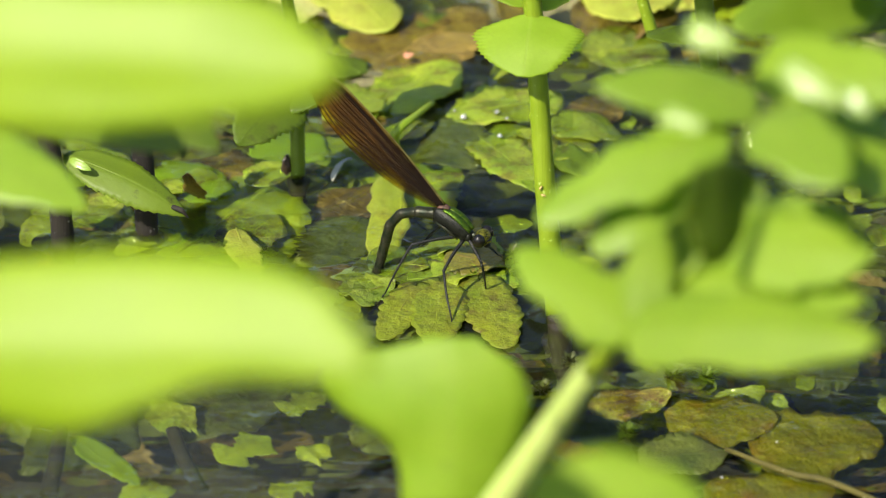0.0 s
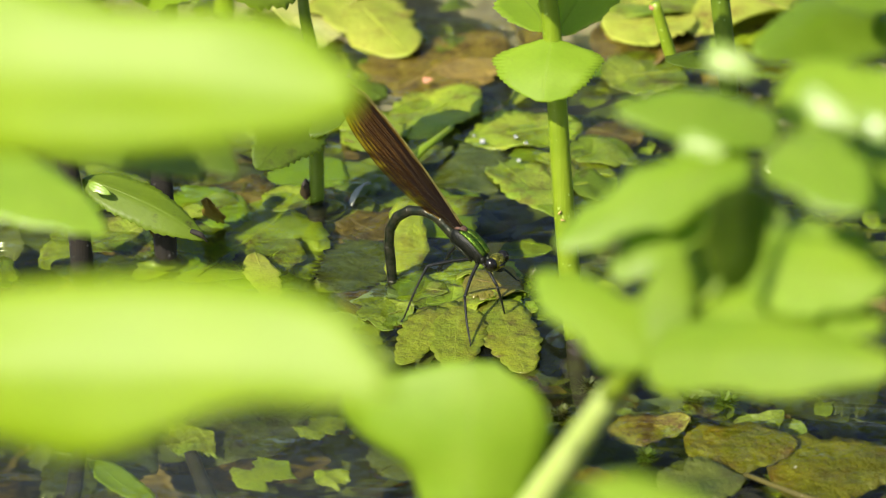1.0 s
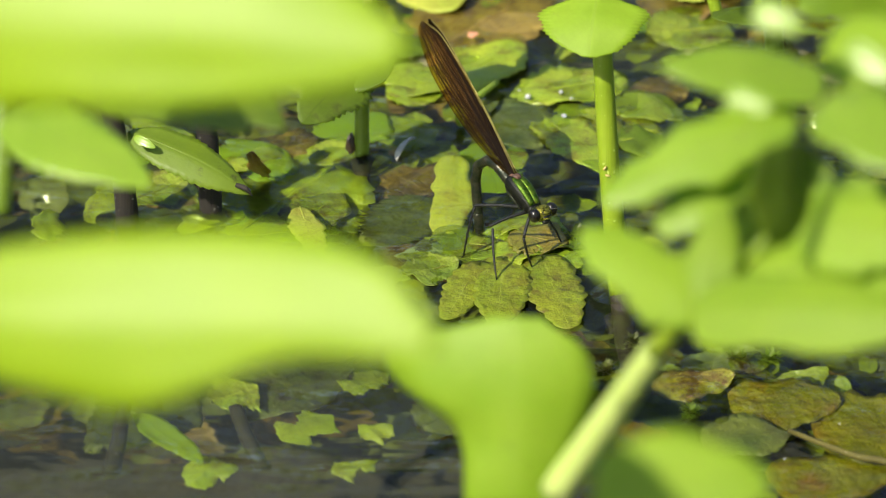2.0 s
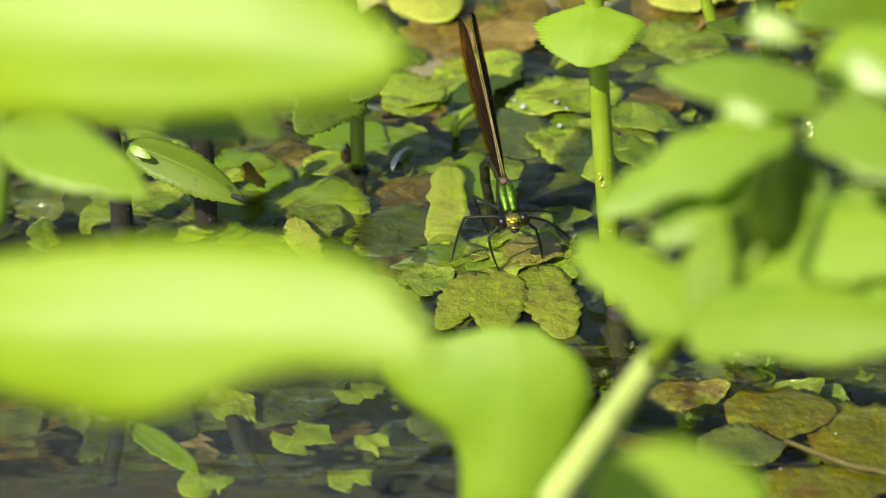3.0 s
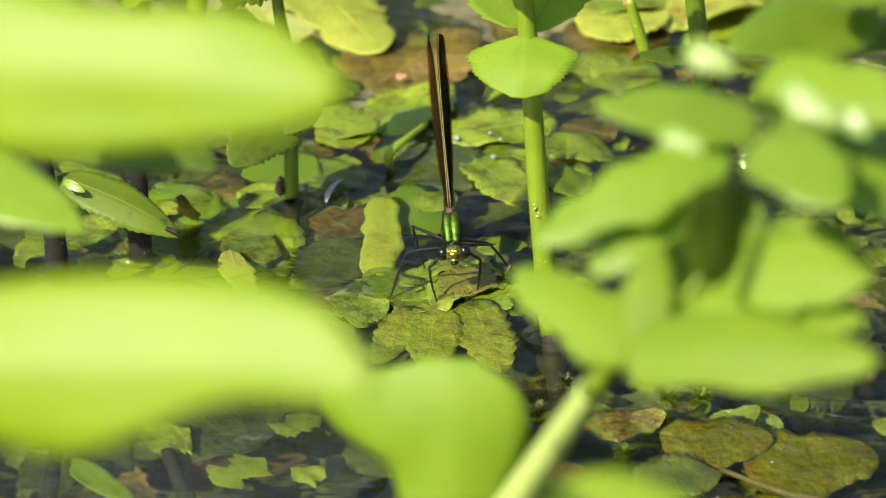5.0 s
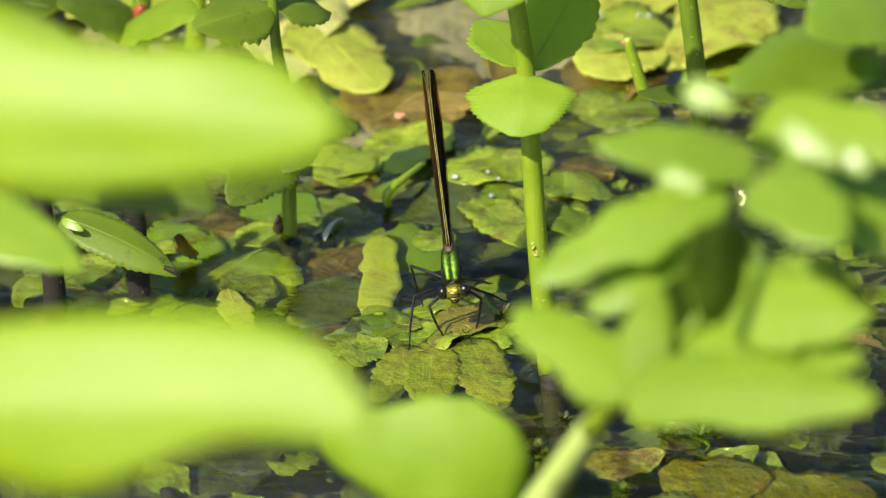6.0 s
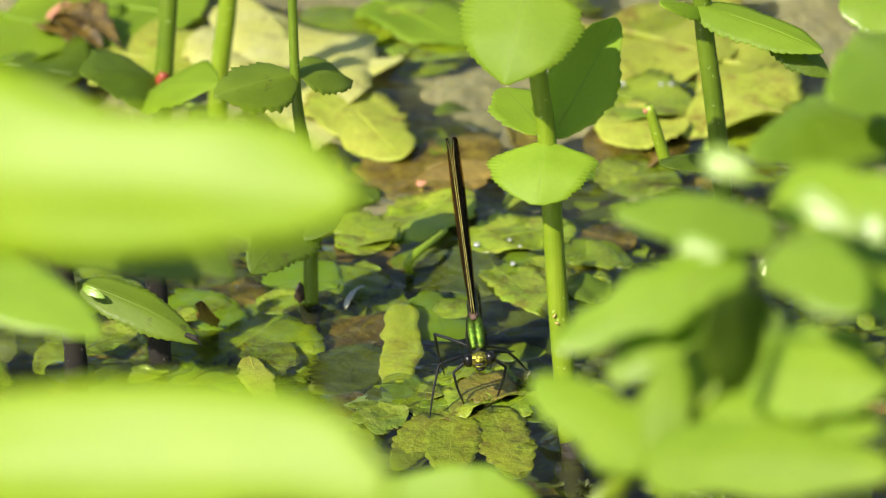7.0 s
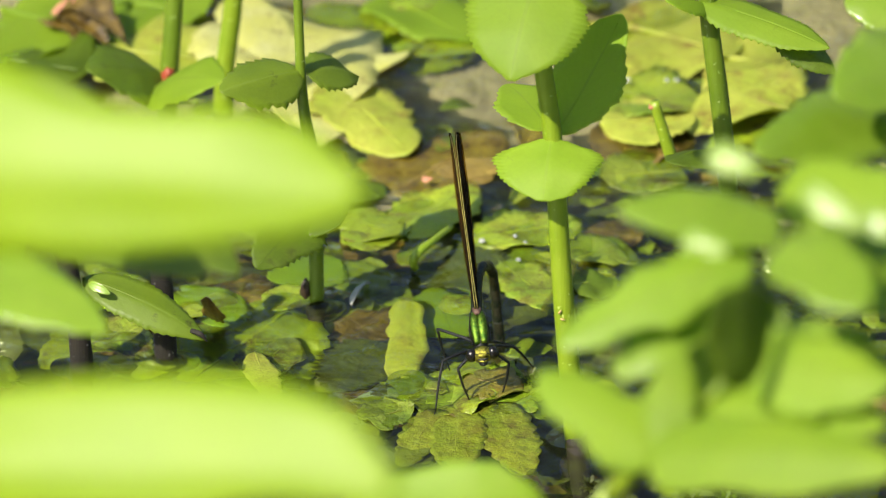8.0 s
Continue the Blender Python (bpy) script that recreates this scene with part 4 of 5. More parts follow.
# ---- where stems break the surface ----
def water_rim(place, radius, seed):
    """The water that creeps up a stem: a small curved collar."""
    bm = bmesh.new()
    rings = []
    for k in range(9):
        d = 0.0034 * (k / 8) ** 1.6
        ring = []
        for q in range(28):
            a = 2 * math.pi * q / 28
            r = radius * 0.9 + d * (1 + 0.25 * math.sin(a * 2 + seed))
            ring.append(bm.verts.new((r * math.cos(a), r * math.sin(a), 0.0011 * math.exp(-d / 0.0007) + 0.00025)))
        rings.append(ring)
    for u, v in zip(rings, rings[1:]):
        for q in range(28):
            bm.faces.new((u[q], v[q], v[(q + 1) % 28], u[(q + 1) % 28]))
    rim = part("water_rim", bm, WATER, at=Matrix.Translation(place))
    rim.visible_shadow = False
    tagged(rim, "rim of water that creeps up a stem", "water", kind="structure")


for k, (p, r) in enumerate((((0.0197, -0.0241, 0.0000), 0.0018), ((-0.0263, 0.0251, 0.0000), 0.0013), ((-0.0525, 0.0038, 0.0000), 0.0021), ((-0.0675, 0.0002, 0.0000), 0.0021), ((0.0504, 0.0763, 0.0000), 0.0019), ((-0.0100, -0.0046, 0.0000), 0.0009))):
    water_rim((p[0], p[1], 0.0002), r, k)

# ---- small things ----
DROP = bpy.data.materials.new("water drop")
DROP.use_nodes = True
DROP.node_tree.nodes["Principled BSDF"].inputs["Roughness"].default_value = 0.12
DROP.node_tree.nodes["Principled BSDF"].inputs["Transmission Weight"].default_value = 0.7
DROP.node_tree.nodes["Principled BSDF"].inputs["IOR"].default_value = 1.33
ORANGE = plain("orange petal", (0.52, 0.23, 0.13), 0.7)
OCHRE = plain("ochre speck", (0.5, 0.36, 0.12), 0.5)
RED = plain("red bud scale", (0.38, 0.07, 0.03), 0.45)
DARK = plain("dark brown bud", (0.05, 0.03, 0.02), 0.35)
WHITE = plain("pale grey", (0.42, 0.42, 0.34), 0.6)


def pebble(name, place, rx, ry, rz, material, label, category, group="", parent=None, turn=(0, 0, 0)):
    bm = bmesh.new()
    bmesh.ops.create_icosphere(bm, subdivisions=3, radius=1.0)
    for v in bm.verts:
        k = 1 + 0.35 * noise.noise(v.co * 1.7 + Vector(place) * 200)
        v.co = Vector((v.co.x * rx, v.co.y * ry, v.co.z * rz)) * k
    if parent is not None:
        return part(name, bm, material, parent, label, at=Matrix.Translation(Vector(place) - parent.location) @ pose(0, 0, 0, *turn))
    return tagged(part(name, bm, material, at=Matrix.Translation(place) @ pose(0, 0, 0, *turn)), label, category, group)


for p, r in (((0.0038, 0.0526, 0.0010), 0.0006), ((0.0100, 0.0546, 0.0010), 0.00045), ((0.0105, 0.0448, 0.0008), 0.0005), ((0.0022, 0.0551, 0.0010), 0.0003), ((0.0119, 0.0517, 0.0010), 0.0004),
             ((0.0331, 0.1257, 0.0016), 0.0007), ((0.0410, 0.1257, 0.0016), 0.0006), ((0.0430, 0.1257, 0.0016), 0.0006), ((0.0550, -0.0706, 0.0003), 0.00022), ((0.0454, -0.0825, 0.0003), 0.00022)):
    pebble("water_drop", p, r, r, r * 0.7, DROP, "clear glinting water drop on a leaf", "water drop", "water drops")
water_leaf((-0.0076, 0.0788, 0.0012), (-0.0055, 0.0790, 0.0016), 0.0014, ORANGE, "small orange petal on a floating leaf", (-0.2, -0.4, 0.8), "", "fallen_petal", teeth=4, rib=False, ragged=0.3)
water_leaf((-0.0829, 0.1612, 0.0030), (-0.0792, 0.1565, 0.0040), 0.0050, ORANGE, "small orange petal on the far leaves", (-0.2, -0.4, 0.8), "", "fallen_petal", teeth=4, rib=False, ragged=0.3)
for k in range(3):
    water_leaf((-0.0826, 0.1571, 0.0020), (-0.0755 + 0.004 * k, 0.146 - 0.003 * k, 0.001 + 0.001 * k), 0.007, BROWN, "dark withered leaf curled on the far leaves", (0.3 * k - 0.3, -0.4, 0.8), "", "withered_leaf", cup=0.6, bend=0.3, ragged=0.3)
pebble("bud", (-0.0284, 0.0270, 0.0034), 0.0009, 0.0009, 0.0019, DARK, "dark brown drooping bud", "", parent=slim)
pebble("bud", (-0.0565, 0.0930, 0.0169), 0.0012, 0.0010, 0.0016, RED, "red bud scale", "", parent=back_left, turn=(0, 30, 0))
pebble("bud", (0.0349, 0.0420, 0.0331), 0.0009, 0.0008, 0.0007, ORANGE, "orange-red bud", "", parent=yellow_shoot)
pebble("speck", (0.0166, -0.0280, 0.0259), 0.0002, 0.0002, 0.00045, OCHRE, "ochre speck on the stem", "", parent=main, turn=(0, 35, 0))
pebble("speck", (0.0171, -0.0280, 0.0245), 0.00045, 0.0002, 0.0002, OCHRE, "ochre speck on the stem", "", parent=main, turn=(0, 20, 0))
# pale curved blade that stands in for sky mirrored in a ripple
water_leaf((-0.0201, 0.0260, 0.0005), (-0.0168, 0.0348, 0.0010), 0.0017, WHITE, "curved greyish sliver in place of a ripple's sky glint", (-0.5, -0.5, 0.7), teeth=4, tooth=0.0, rib=False, bend=0.25, name="bleached_leaf")
def moss(place, reach, seed):
    """A wet tuft of moss: short blades from one heart."""
    rnd = random.Random(seed)
    bm = bmesh.new()
    for k in range(90):
        a, e = rnd.uniform(0, 6.28), rnd.uniform(-0.1, 1.2)
        d = Vector((math.cos(a) * math.cos(e), math.sin(a) * math.cos(e) * 1.3, math.sin(e) * 0.7))
        o = d * rnd.uniform(0.1, 0.6) * reach
        side = d.cross(Vector((0.3, 0.2, 1))).normalized() * reach * rnd.uniform(0.08, 0.16)
        lift = d.cross(side).normalized() * reach * 0.05
        tip = o + d * reach * rnd.uniform(0.25, 0.5)
        v = [bm.verts.new(q) for q in (o - side, o + side, tip, o + lift)]
        bm.faces.new((v[0], v[1], v[2])), bm.faces.new((v[0], v[3], v[2])), bm.faces.new((v[1], v[3], v[2]))
    tagged(part("moss_tuft", bm, rnd.choice((SUNK, MATURE)), at=Matrix.Translation(place), smooth=False), "small tuft of wet moss on the water", "moss", "moss tufts")


for k, (p, r) in enumerate((((0.0387, -0.0479, 0.0005), 0.0030), ((0.0444, -0.0487, 0.0005), 0.0028), ((0.0305, -0.0675, 0.0004), 0.0026), ((0.0167, -0.0527, 0.0003), 0.0026), ((0.0719, 0.0311, 0.0005), 0.0036), ((0.0217, -0.0416, -0.0003), 0.0025), ((0.0121, -0.0028, 0.0002), 0.0030), ((0.0054, -0.0095, -0.0002), 0.0018))):
    moss(p, r, k)

# a small fly on the far leaf
fly = base_of("small_fly", (-0.0581, 0.0860, 0.0155), "small dark fly resting on a leaf", "fly")
part("body", ball(0.0009, 0.0011, 0.0022), DARK, fly, at=pose(0, 0, 0, 0, 25, 0))
for q in (1, -1):
    part("wing", leaf_mesh(0.003, 0.0012, teeth=4, tooth=0.0, thick=0.00006), WHITE, fly, at=pose(q * 0.0004, -0.0006, 0.001, -100, 0, q * 12))

# ---- the near plants, out of focus ----
FG = "plants near the lens"
nl = base_of("broad_leaved_plant", (-0.0623, -0.3974, 0.1838), "broad bright green leaves close by, lit by the sun", "plant", FG)
leaf((-0.0529, -0.3684, 0.1781), (-0.0066, -0.3800, 0.1815), 0.0182, (-0.24, -0.82, 0.51), PALE, nl, "broad pale green leaf, glossy in the sun", rib=False, bend=0.05, cup=-0.19, teeth=8, tooth=0.0, wave=0.07, ragged=0.02,
     sides=((0.65, 0.78, 0.89, 0.97, 1.03, 1.05, 1.04, 0.96, 0.72, 0.15), (0.59, 0.74, 0.84, 0.93, 0.84, 0.58, 0.33, 0.24, 0.25, 0.11)))
leaf((0.0012, -0.2280, 0.0730), (0.0012, -0.2200, 0.0990), 0.0255, (-0.12, -0.74, 0.66), LIME, nl, "lime green leaf with two lobes, close by", rib=False, bend=0.08, cup=-0.16, teeth=8, tooth=0.0, wave=0.08, ragged=0.02,
     sides=((0.53, 0.53, 0.54, 0.59, 0.74, 1.18, 1.42, 1.12, 0.24), (0.50, 0.56, 0.56, 0.59, 0.71, 0.78, 0.76, 0.65, 0.27)))
leaf((-0.0575, -0.3370, 0.1948), (-0.0104, -0.3490, 0.1972), 0.0190, (-0.24, -0.86, 0.45), PALE, nl, "broad pale green leaf, glossy in the sun", rib=False, bend=0.06, cup=-0.19, teeth=8, tooth=0.0, wave=0.07, ragged=0.02,
     sides=((1.27, 1.23, 1.12, 0.90, 0.79, 0.78, 0.81, 0.78, 0.60, 0.18), (0.89, 0.91, 0.89, 0.86, 0.81, 0.73, 0.63, 0.53, 0.42, 0.18)))
leaf((-0.0722, -0.2311, 0.1580), (-0.0421, -0.2423, 0.1579), 0.0095, (0.45, -0.72, 0.45), DROOPING, nl, bend=0.1, blunt=0.6, teeth=9, tooth=0.04)
part("stem", tube([Vector(p) - nl.location for p in ((-0.0623, -0.3974, 0.1838), (-0.0634, -0.3770, 0.1798), (-0.0620, -0.3662, 0.1790), (-0.0595, -0.3716, 0.2126))], (0.002, 0.0018, 0.0015)), STEM, nl)

nr = base_of("leafy_shoot", (0.0064, -0.2340, 0.0812), "leafy bright green shoot close by with small rounded leaves", "plant", FG)
part("stem", tube([Vector(p) - nr.location for p in ((0.0064, -0.2340, 0.0812), (0.0126, -0.2400, 0.0949), (0.0186, -0.2480, 0.1098))], (0.0022, 0.0020, 0.0016), count=16), STEM_PALE, nr, "pale green stem")
part("stem", tube([Vector(p) - nr.location for p in ((0.0183, -0.2485, 0.1096), (0.0224, -0.2560, 0.1191), (0.0275, -0.2620, 0.1281), (0.0307, -0.2620, 0.1326), (0.0291, -0.2580, 0.1366))], (0.0014, 0.0011, 0.0006, 0.0005), count=20), STEM, nr)
for b, t, w, up, mat, lobes in (((0.0214, -0.2723, 0.1277), (0.0503, -0.2834, 0.1323), 0.0104, (0, -0.6, 0.8), FRESH, 0),
                                ((0.0281, -0.2626, 0.1291), (0.0497, -0.2707, 0.1307), 0.0090, (0, -0.5, 0.85), FRESH, 2),
                                ((0.0228, -0.2698, 0.1259), (0.0086, -0.2607, 0.1327), 0.0106, (0.12, -0.62, 0.72), FRESH, 2),
                                ((0.0225, -0.2696, 0.1263), (0.0257, -0.2595, 0.1351), 0.0064, (-0.2, -0.7, 0.65), FRESH, 0),
                                # turned from the sun, and the darker green puts shade into its colour
                                ((0.0320, -0.2680, 0.1479), (0.0323, -0.2720, 0.1362), 0.0140, (0.74, -0.66, -0.05), MATURE, 0),
                                # four small glossy leaves, added and tilted so that they glint in the sun
                                ((0.0281, -0.2668, 0.1647), (0.0336, -0.2700, 0.1630), 0.0036, (-0.27, -0.77, 0.58), GLOSSY, 0),
                                ((0.0392, -0.2649, 0.1590), (0.0463, -0.2700, 0.1558), 0.0034, (-0.28, -0.76, 0.58), GLOSSY, 0),
                                ((0.0458, -0.2672, 0.1566), (0.0495, -0.2700, 0.1547), 0.0030, (-0.28, -0.76, 0.58), GLOSSY, 0),
                                ((0.0251, -0.2678, 0.1537), (0.0305, -0.2700, 0.1533), 0.0030, (-0.27, -0.76, 0.59), GLOSSY, 0),
                                ((0.0279, -0.2383, 0.1173), (0.0393, -0.2364, 0.1298), 0.0130, (-0.1, -0.65, 0.75), FRESH, 0),
                                ((0.0351, -0.2388, 0.1383), (0.0114, -0.2477, 0.1296), 0.0102, (-0.2, -0.65, 0.75), GREEN, 3),
                                ((0.0318, -0.2394, 0.1328), (0.0184, -0.2477, 0.1253), 0.0078, (-0.2, -0.65, 0.75), GREEN, 0),
                                ((0.0389, -0.2376, 0.1408), (0.0187, -0.2383, 0.1438), 0.0080, (0, -0.55, 0.85), GREEN, 0),
                                ((0.0373, -0.2669, 0.1536), (0.0457, -0.2798, 0.1504), 0.0115, (0.1, -0.7, 0.7), GREEN, 2),
                                ((0.0372, -0.2552, 0.1547), (0.0550, -0.2658, 0.1560), 0.0110, (-0.1, -0.65, 0.72), FRESH, 2),
                                ((0.0330, -0.2568, 0.1338), (0.0484, -0.2617, 0.1374), 0.0070, (0, -0.6, 0.8), GREEN, 0),
                                ((0.0350, -0.2596, 0.1283), (0.0481, -0.2637, 0.1335), 0.0070, (0, -0.6, 0.8), FRESH, 0),
                                ((0.0466, -0.2576, 0.1499), (0.0521, -0.2714, 0.1448), 0.0100, (0.1, -0.7, 0.7), GREEN, 0),
                                ((0.0340, -0.2634, 0.1341), (0.0506, -0.2691, 0.1362), 0.0110, (0, -0.6, 0.8), FRESH, 0),
                                ((0.0086, -0.3444, 0.1447), (0.0273, -0.3440, 0.1455), 0.0120, (0, -0.65, 0.75), FRESH, 0)):
    leaf(b, t, w, up, mat, nr, bend=0.1, cup=-0.1, blunt=0.95, teeth=7, tooth=0.03, lobes=lobes)

mid_right = base_of("leafy_plant", (0.0688, -0.1531, 0.0906), "green leafy plant with broad shaded leaves", "plant", FG)
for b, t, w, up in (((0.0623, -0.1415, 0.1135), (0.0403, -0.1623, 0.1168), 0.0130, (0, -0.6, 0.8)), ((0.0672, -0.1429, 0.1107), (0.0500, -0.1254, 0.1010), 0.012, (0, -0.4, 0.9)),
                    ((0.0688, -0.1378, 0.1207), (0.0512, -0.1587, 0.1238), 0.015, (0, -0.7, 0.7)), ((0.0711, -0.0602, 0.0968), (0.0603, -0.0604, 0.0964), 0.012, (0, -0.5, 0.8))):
    # the leaf turned most upwards takes the darker green, shade put in its colour
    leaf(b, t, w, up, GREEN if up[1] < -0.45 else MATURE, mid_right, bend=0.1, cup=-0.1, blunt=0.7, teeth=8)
part("stem", tube([Vector(p) - mid_right.location for p in ((0.0688, -0.1531, 0.0906), (0.0680, -0.1429, 0.1107), (0.0676, -0.1313, 0.1336))], (0.002, 0.0018, 0.0015)), STEM_DEEP, mid_right)

mid_left = base_of("leafy_plant", (-0.0726, -0.1575, 0.0820), "green leafy plant with dull blurred leaves", "plant", FG)
part("stem", tube([Vector(p) - mid_left.location for p in ((-0.0726, -0.1575, 0.0820), (-0.0718, -0.1517, 0.0935), (-0.0702, -0.1400, 0.1164))], (0.002, 0.0018, 0.0015)), STEM_DEEP, mid_left)
leaf((-0.0668, -0.1964, 0.1159), (-0.0467, -0.2094, 0.1124), 0.0110, (0.35, -0.6, 0.7), GREEN, mid_left, bend=0.1, teeth=10)
leaf((-0.0691, -0.1647, 0.1119), (-0.0334, -0.2060, 0.1190), 0.0125, (0.1, -0.7, 0.7), MATURE, mid_left, bend=0.1, teeth=10)
leaf((-0.0499, -0.1296, 0.0929), (-0.0321, -0.1519, 0.0931), 0.0098, (0.2, -0.7, 0.7), MATURE, mid_left, bend=0.1, teeth=10)

# ---- the damselfly ----
def metal(name, a, b, rough, metallic=0.85, scale=1500):
    m, N, L, P, O = nodes_of(name)
    co = N.new("ShaderNodeTexCoord")
    n1 = noise_fac(N, L, co.outputs["Object"], scale, 3, 0.6, 0.35, 0.65)
    n2 = noise_fac(N, L, co.outputs["Object"], scale * 3, 2, 0.6, 0.3, 0.7)
    L.new(mix_color(N, L, n1, a, b), P.inputs["Base Color"])
    P.inputs["Roughness"].default_value, P.inputs["Metallic"].default_value = rough, metallic
    L.new(bump(N, L, n2, 0.45, 0.00009), P.inputs["Normal"])
    return m


DORSAL = metal("metallic green back", (0.025, 0.085, 0.008), (0.14, 0.21, 0.02), 0.42)
THORAX = metal("dark bronze flank", (0.004, 0.005, 0.004), (0.018, 0.019, 0.013), 0.4, 0.5)
FACE = metal("golden green face", (0.008, 0.010, 0.004), (0.50, 0.44, 0.06), 0.3, 0.85, 2300)
ABDOMEN = metal("dark bronze-green abdomen", (0.010, 0.018, 0.008), (0.050, 0.046, 0.028), 0.34, 0.5, 700)
RUST = metal("rusty wing joint", (0.045, 0.026, 0.018), (0.15, 0.075, 0.05), 0.6, 0.1)
LEG = plain("black leg", (0.005, 0.005, 0.005), 0.45, 0, 0.3, 3000)
EYE = plain("dark glossy eye", (0.007, 0.005, 0.004), 0.26, 0, 0.3, 4000, 0.15, 0.0001, 0.1)
VEIN = plain("dark wing vein", (0.010, 0.006, 0.004), 0.95, 0, 0.3, 3000)
VEIN.node_tree.nodes["Principled BSDF"].inputs["Specular IOR Level"].default_value = 0.08
COSTA = metal("green-gold leading vein", (0.14, 0.13, 0.03), (0.26, 0.21, 0.05), 0.4, 0.6)


def wing_material():
    m, N, L, P, O = nodes_of("amber brown wing membrane")
    co = N.new("ShaderNodeTexCoord")
    n = noise_fac(N, L, co.outputs["Object"], 140, 2, 0.5, 0.35, 0.65)
    sep = N.new("ShaderNodeSeparateXYZ")
    L.new(co.outputs["UV"], sep.inputs[0])
    # long veins that fan out, with fine cross veins between them
    long = math_node(N, L, "ABSOLUTE", math_node(N, L, "SINE", math_node(N, L, "MULTIPLY", math_node(N, L, "POWER", sep.outputs[1], 0.8), 3.14159 * 11)))
    long = math_node(N, L, "POWER", math_node(N, L, "SUBTRACT", 1.0, long), 1.0)
    shift = math_node(N, L, "MULTIPLY", math_node(N, L, "FLOOR", math_node(N, L, "MULTIPLY", math_node(N, L, "POWER", sep.outputs[1], 0.8), 11.0)), 1.9)
    cross = math_node(N, L, "ABSOLUTE", math_node(N, L, "SINE", math_node(N, L, "ADD", math_node(N, L, "MULTIPLY", sep.outputs[0], 190.0), shift)))
    cross = math_node(N, L, "POWER", math_node(N, L, "SUBTRACT", 1.0, cross), 2.0)
    lines = math_node(N, L, "MINIMUM", math_node(N, L, "ADD", math_node(N, L, "MULTIPLY", long, 0.95), math_node(N, L, "MULTIPLY", cross, 0.4)), 1.0)
    # dark towards the body and at the very tip, warm in between
    warm = math_node(N, L, "SINE", math_node(N, L, "MULTIPLY", math_node(N, L, "POWER", sep.outputs[0], 2.0), 3.14159))
    n = math_node(N, L, "MULTIPLY", warm, math_node(N, L, "ADD", math_node(N, L, "MULTIPLY", n, 0.5), 0.5))
    col = mix_color(N, L, n, (0.026, 0.017, 0.008), (0.24, 0.115, 0.026))
    col = mix_color(N, L, lines, col, (0.010, 0.006, 0.004))
    L.new(col, P.inputs["Base Color"])
    P.inputs["Roughness"].default_value, P.inputs["Specular IOR Level"].default_value = 0.45, 0.25
    L.new(bump(N, L, lines, 0.5, 0.0001), P.inputs["Normal"])
    tl, tp, m1, m2 = N.new("ShaderNodeBsdfTranslucent"), N.new("ShaderNodeBsdfTransparent"), N.new("ShaderNodeMixShader"), N.new("ShaderNodeMixShader")
    L.new(mix_color(N, L, lines, mix_color(N, L, n, (0.08, 0.05, 0.014), (0.52, 0.31, 0.05)), (0.02, 0.01, 0.005)), tl.inputs["Color"])
    tp.inputs["Color"].default_value = (0.90, 0.74, 0.32, 1)
    L.new(math_node(N, L, "ADD", math_node(N, L, "MULTIPLY", math_node(N, L, "SUBTRACT", 1.0, lines), 0.66), math_node(N, L, "MULTIPLY", math_node(N, L, "POWER", sep.outputs[1], 3.0), 0.40)), m2.inputs[0])
    m1.inputs[0].default_value = 0.40
    L.new(P.outputs[0], m1.inputs[1]), L.new(tl.outputs[0], m1.inputs[2])
    L.new(m1.outputs[0], m2.inputs[1]), L.new(tp.outputs[0], m2.inputs[2]), L.new(m2.outputs[0], O.inputs[0])
    return m


WING = wing_material()


def loft(spine, sizes, sides=20, squareness=1.0):
    """A closed body along the spine in the xz plane; sizes are (half width, half height) at each point."""
    bm = bmesh.new()
    rings = []
    n = len(spine)
    for k, p in enumerate(spine):
        p = Vector(p)
        d = (Vector(spine[min(k + 1, n - 1)]) - Vector(spine[max(k - 1, 0)])).normalized()
        up = Vector((0, 1, 0)).cross(d) * -1
        if up.z < 0:
            up = -up
        ring = []
        for s in range(sides):
            a = 2 * math.pi * s / sides
            c, q = math.cos(a), math.sin(a)
            c = math.copysign(abs(c) ** squareness, c)
            q = math.copysign(abs(q) ** squareness, q)
            ring.append(bm.verts.new(p + Vector((0, 1, 0)) * (c * sizes[k][0]) + up * (q * sizes[k][1])))
        rings.append(ring)
    for a, b in zip(rings, rings[1:]):
        for s in range(sides):
            bm.faces.new((a[s], a[(s + 1) % sides], b[(s + 1) % sides], b[s]))
    bm.faces.new(rings[0][::-1]), bm.faces.new(rings[-1])
    bmesh.ops.recalc_face_normals(bm, faces=bm.faces)
    return bm


def smoothed(points, sizes, count):
    line = spline(points, count)
    wid = spline([(a, b, 0) for a, b in sizes], count)
    return line, [(max(w.x, 5e-5), max(w.y, 5e-5)) for w in wid]


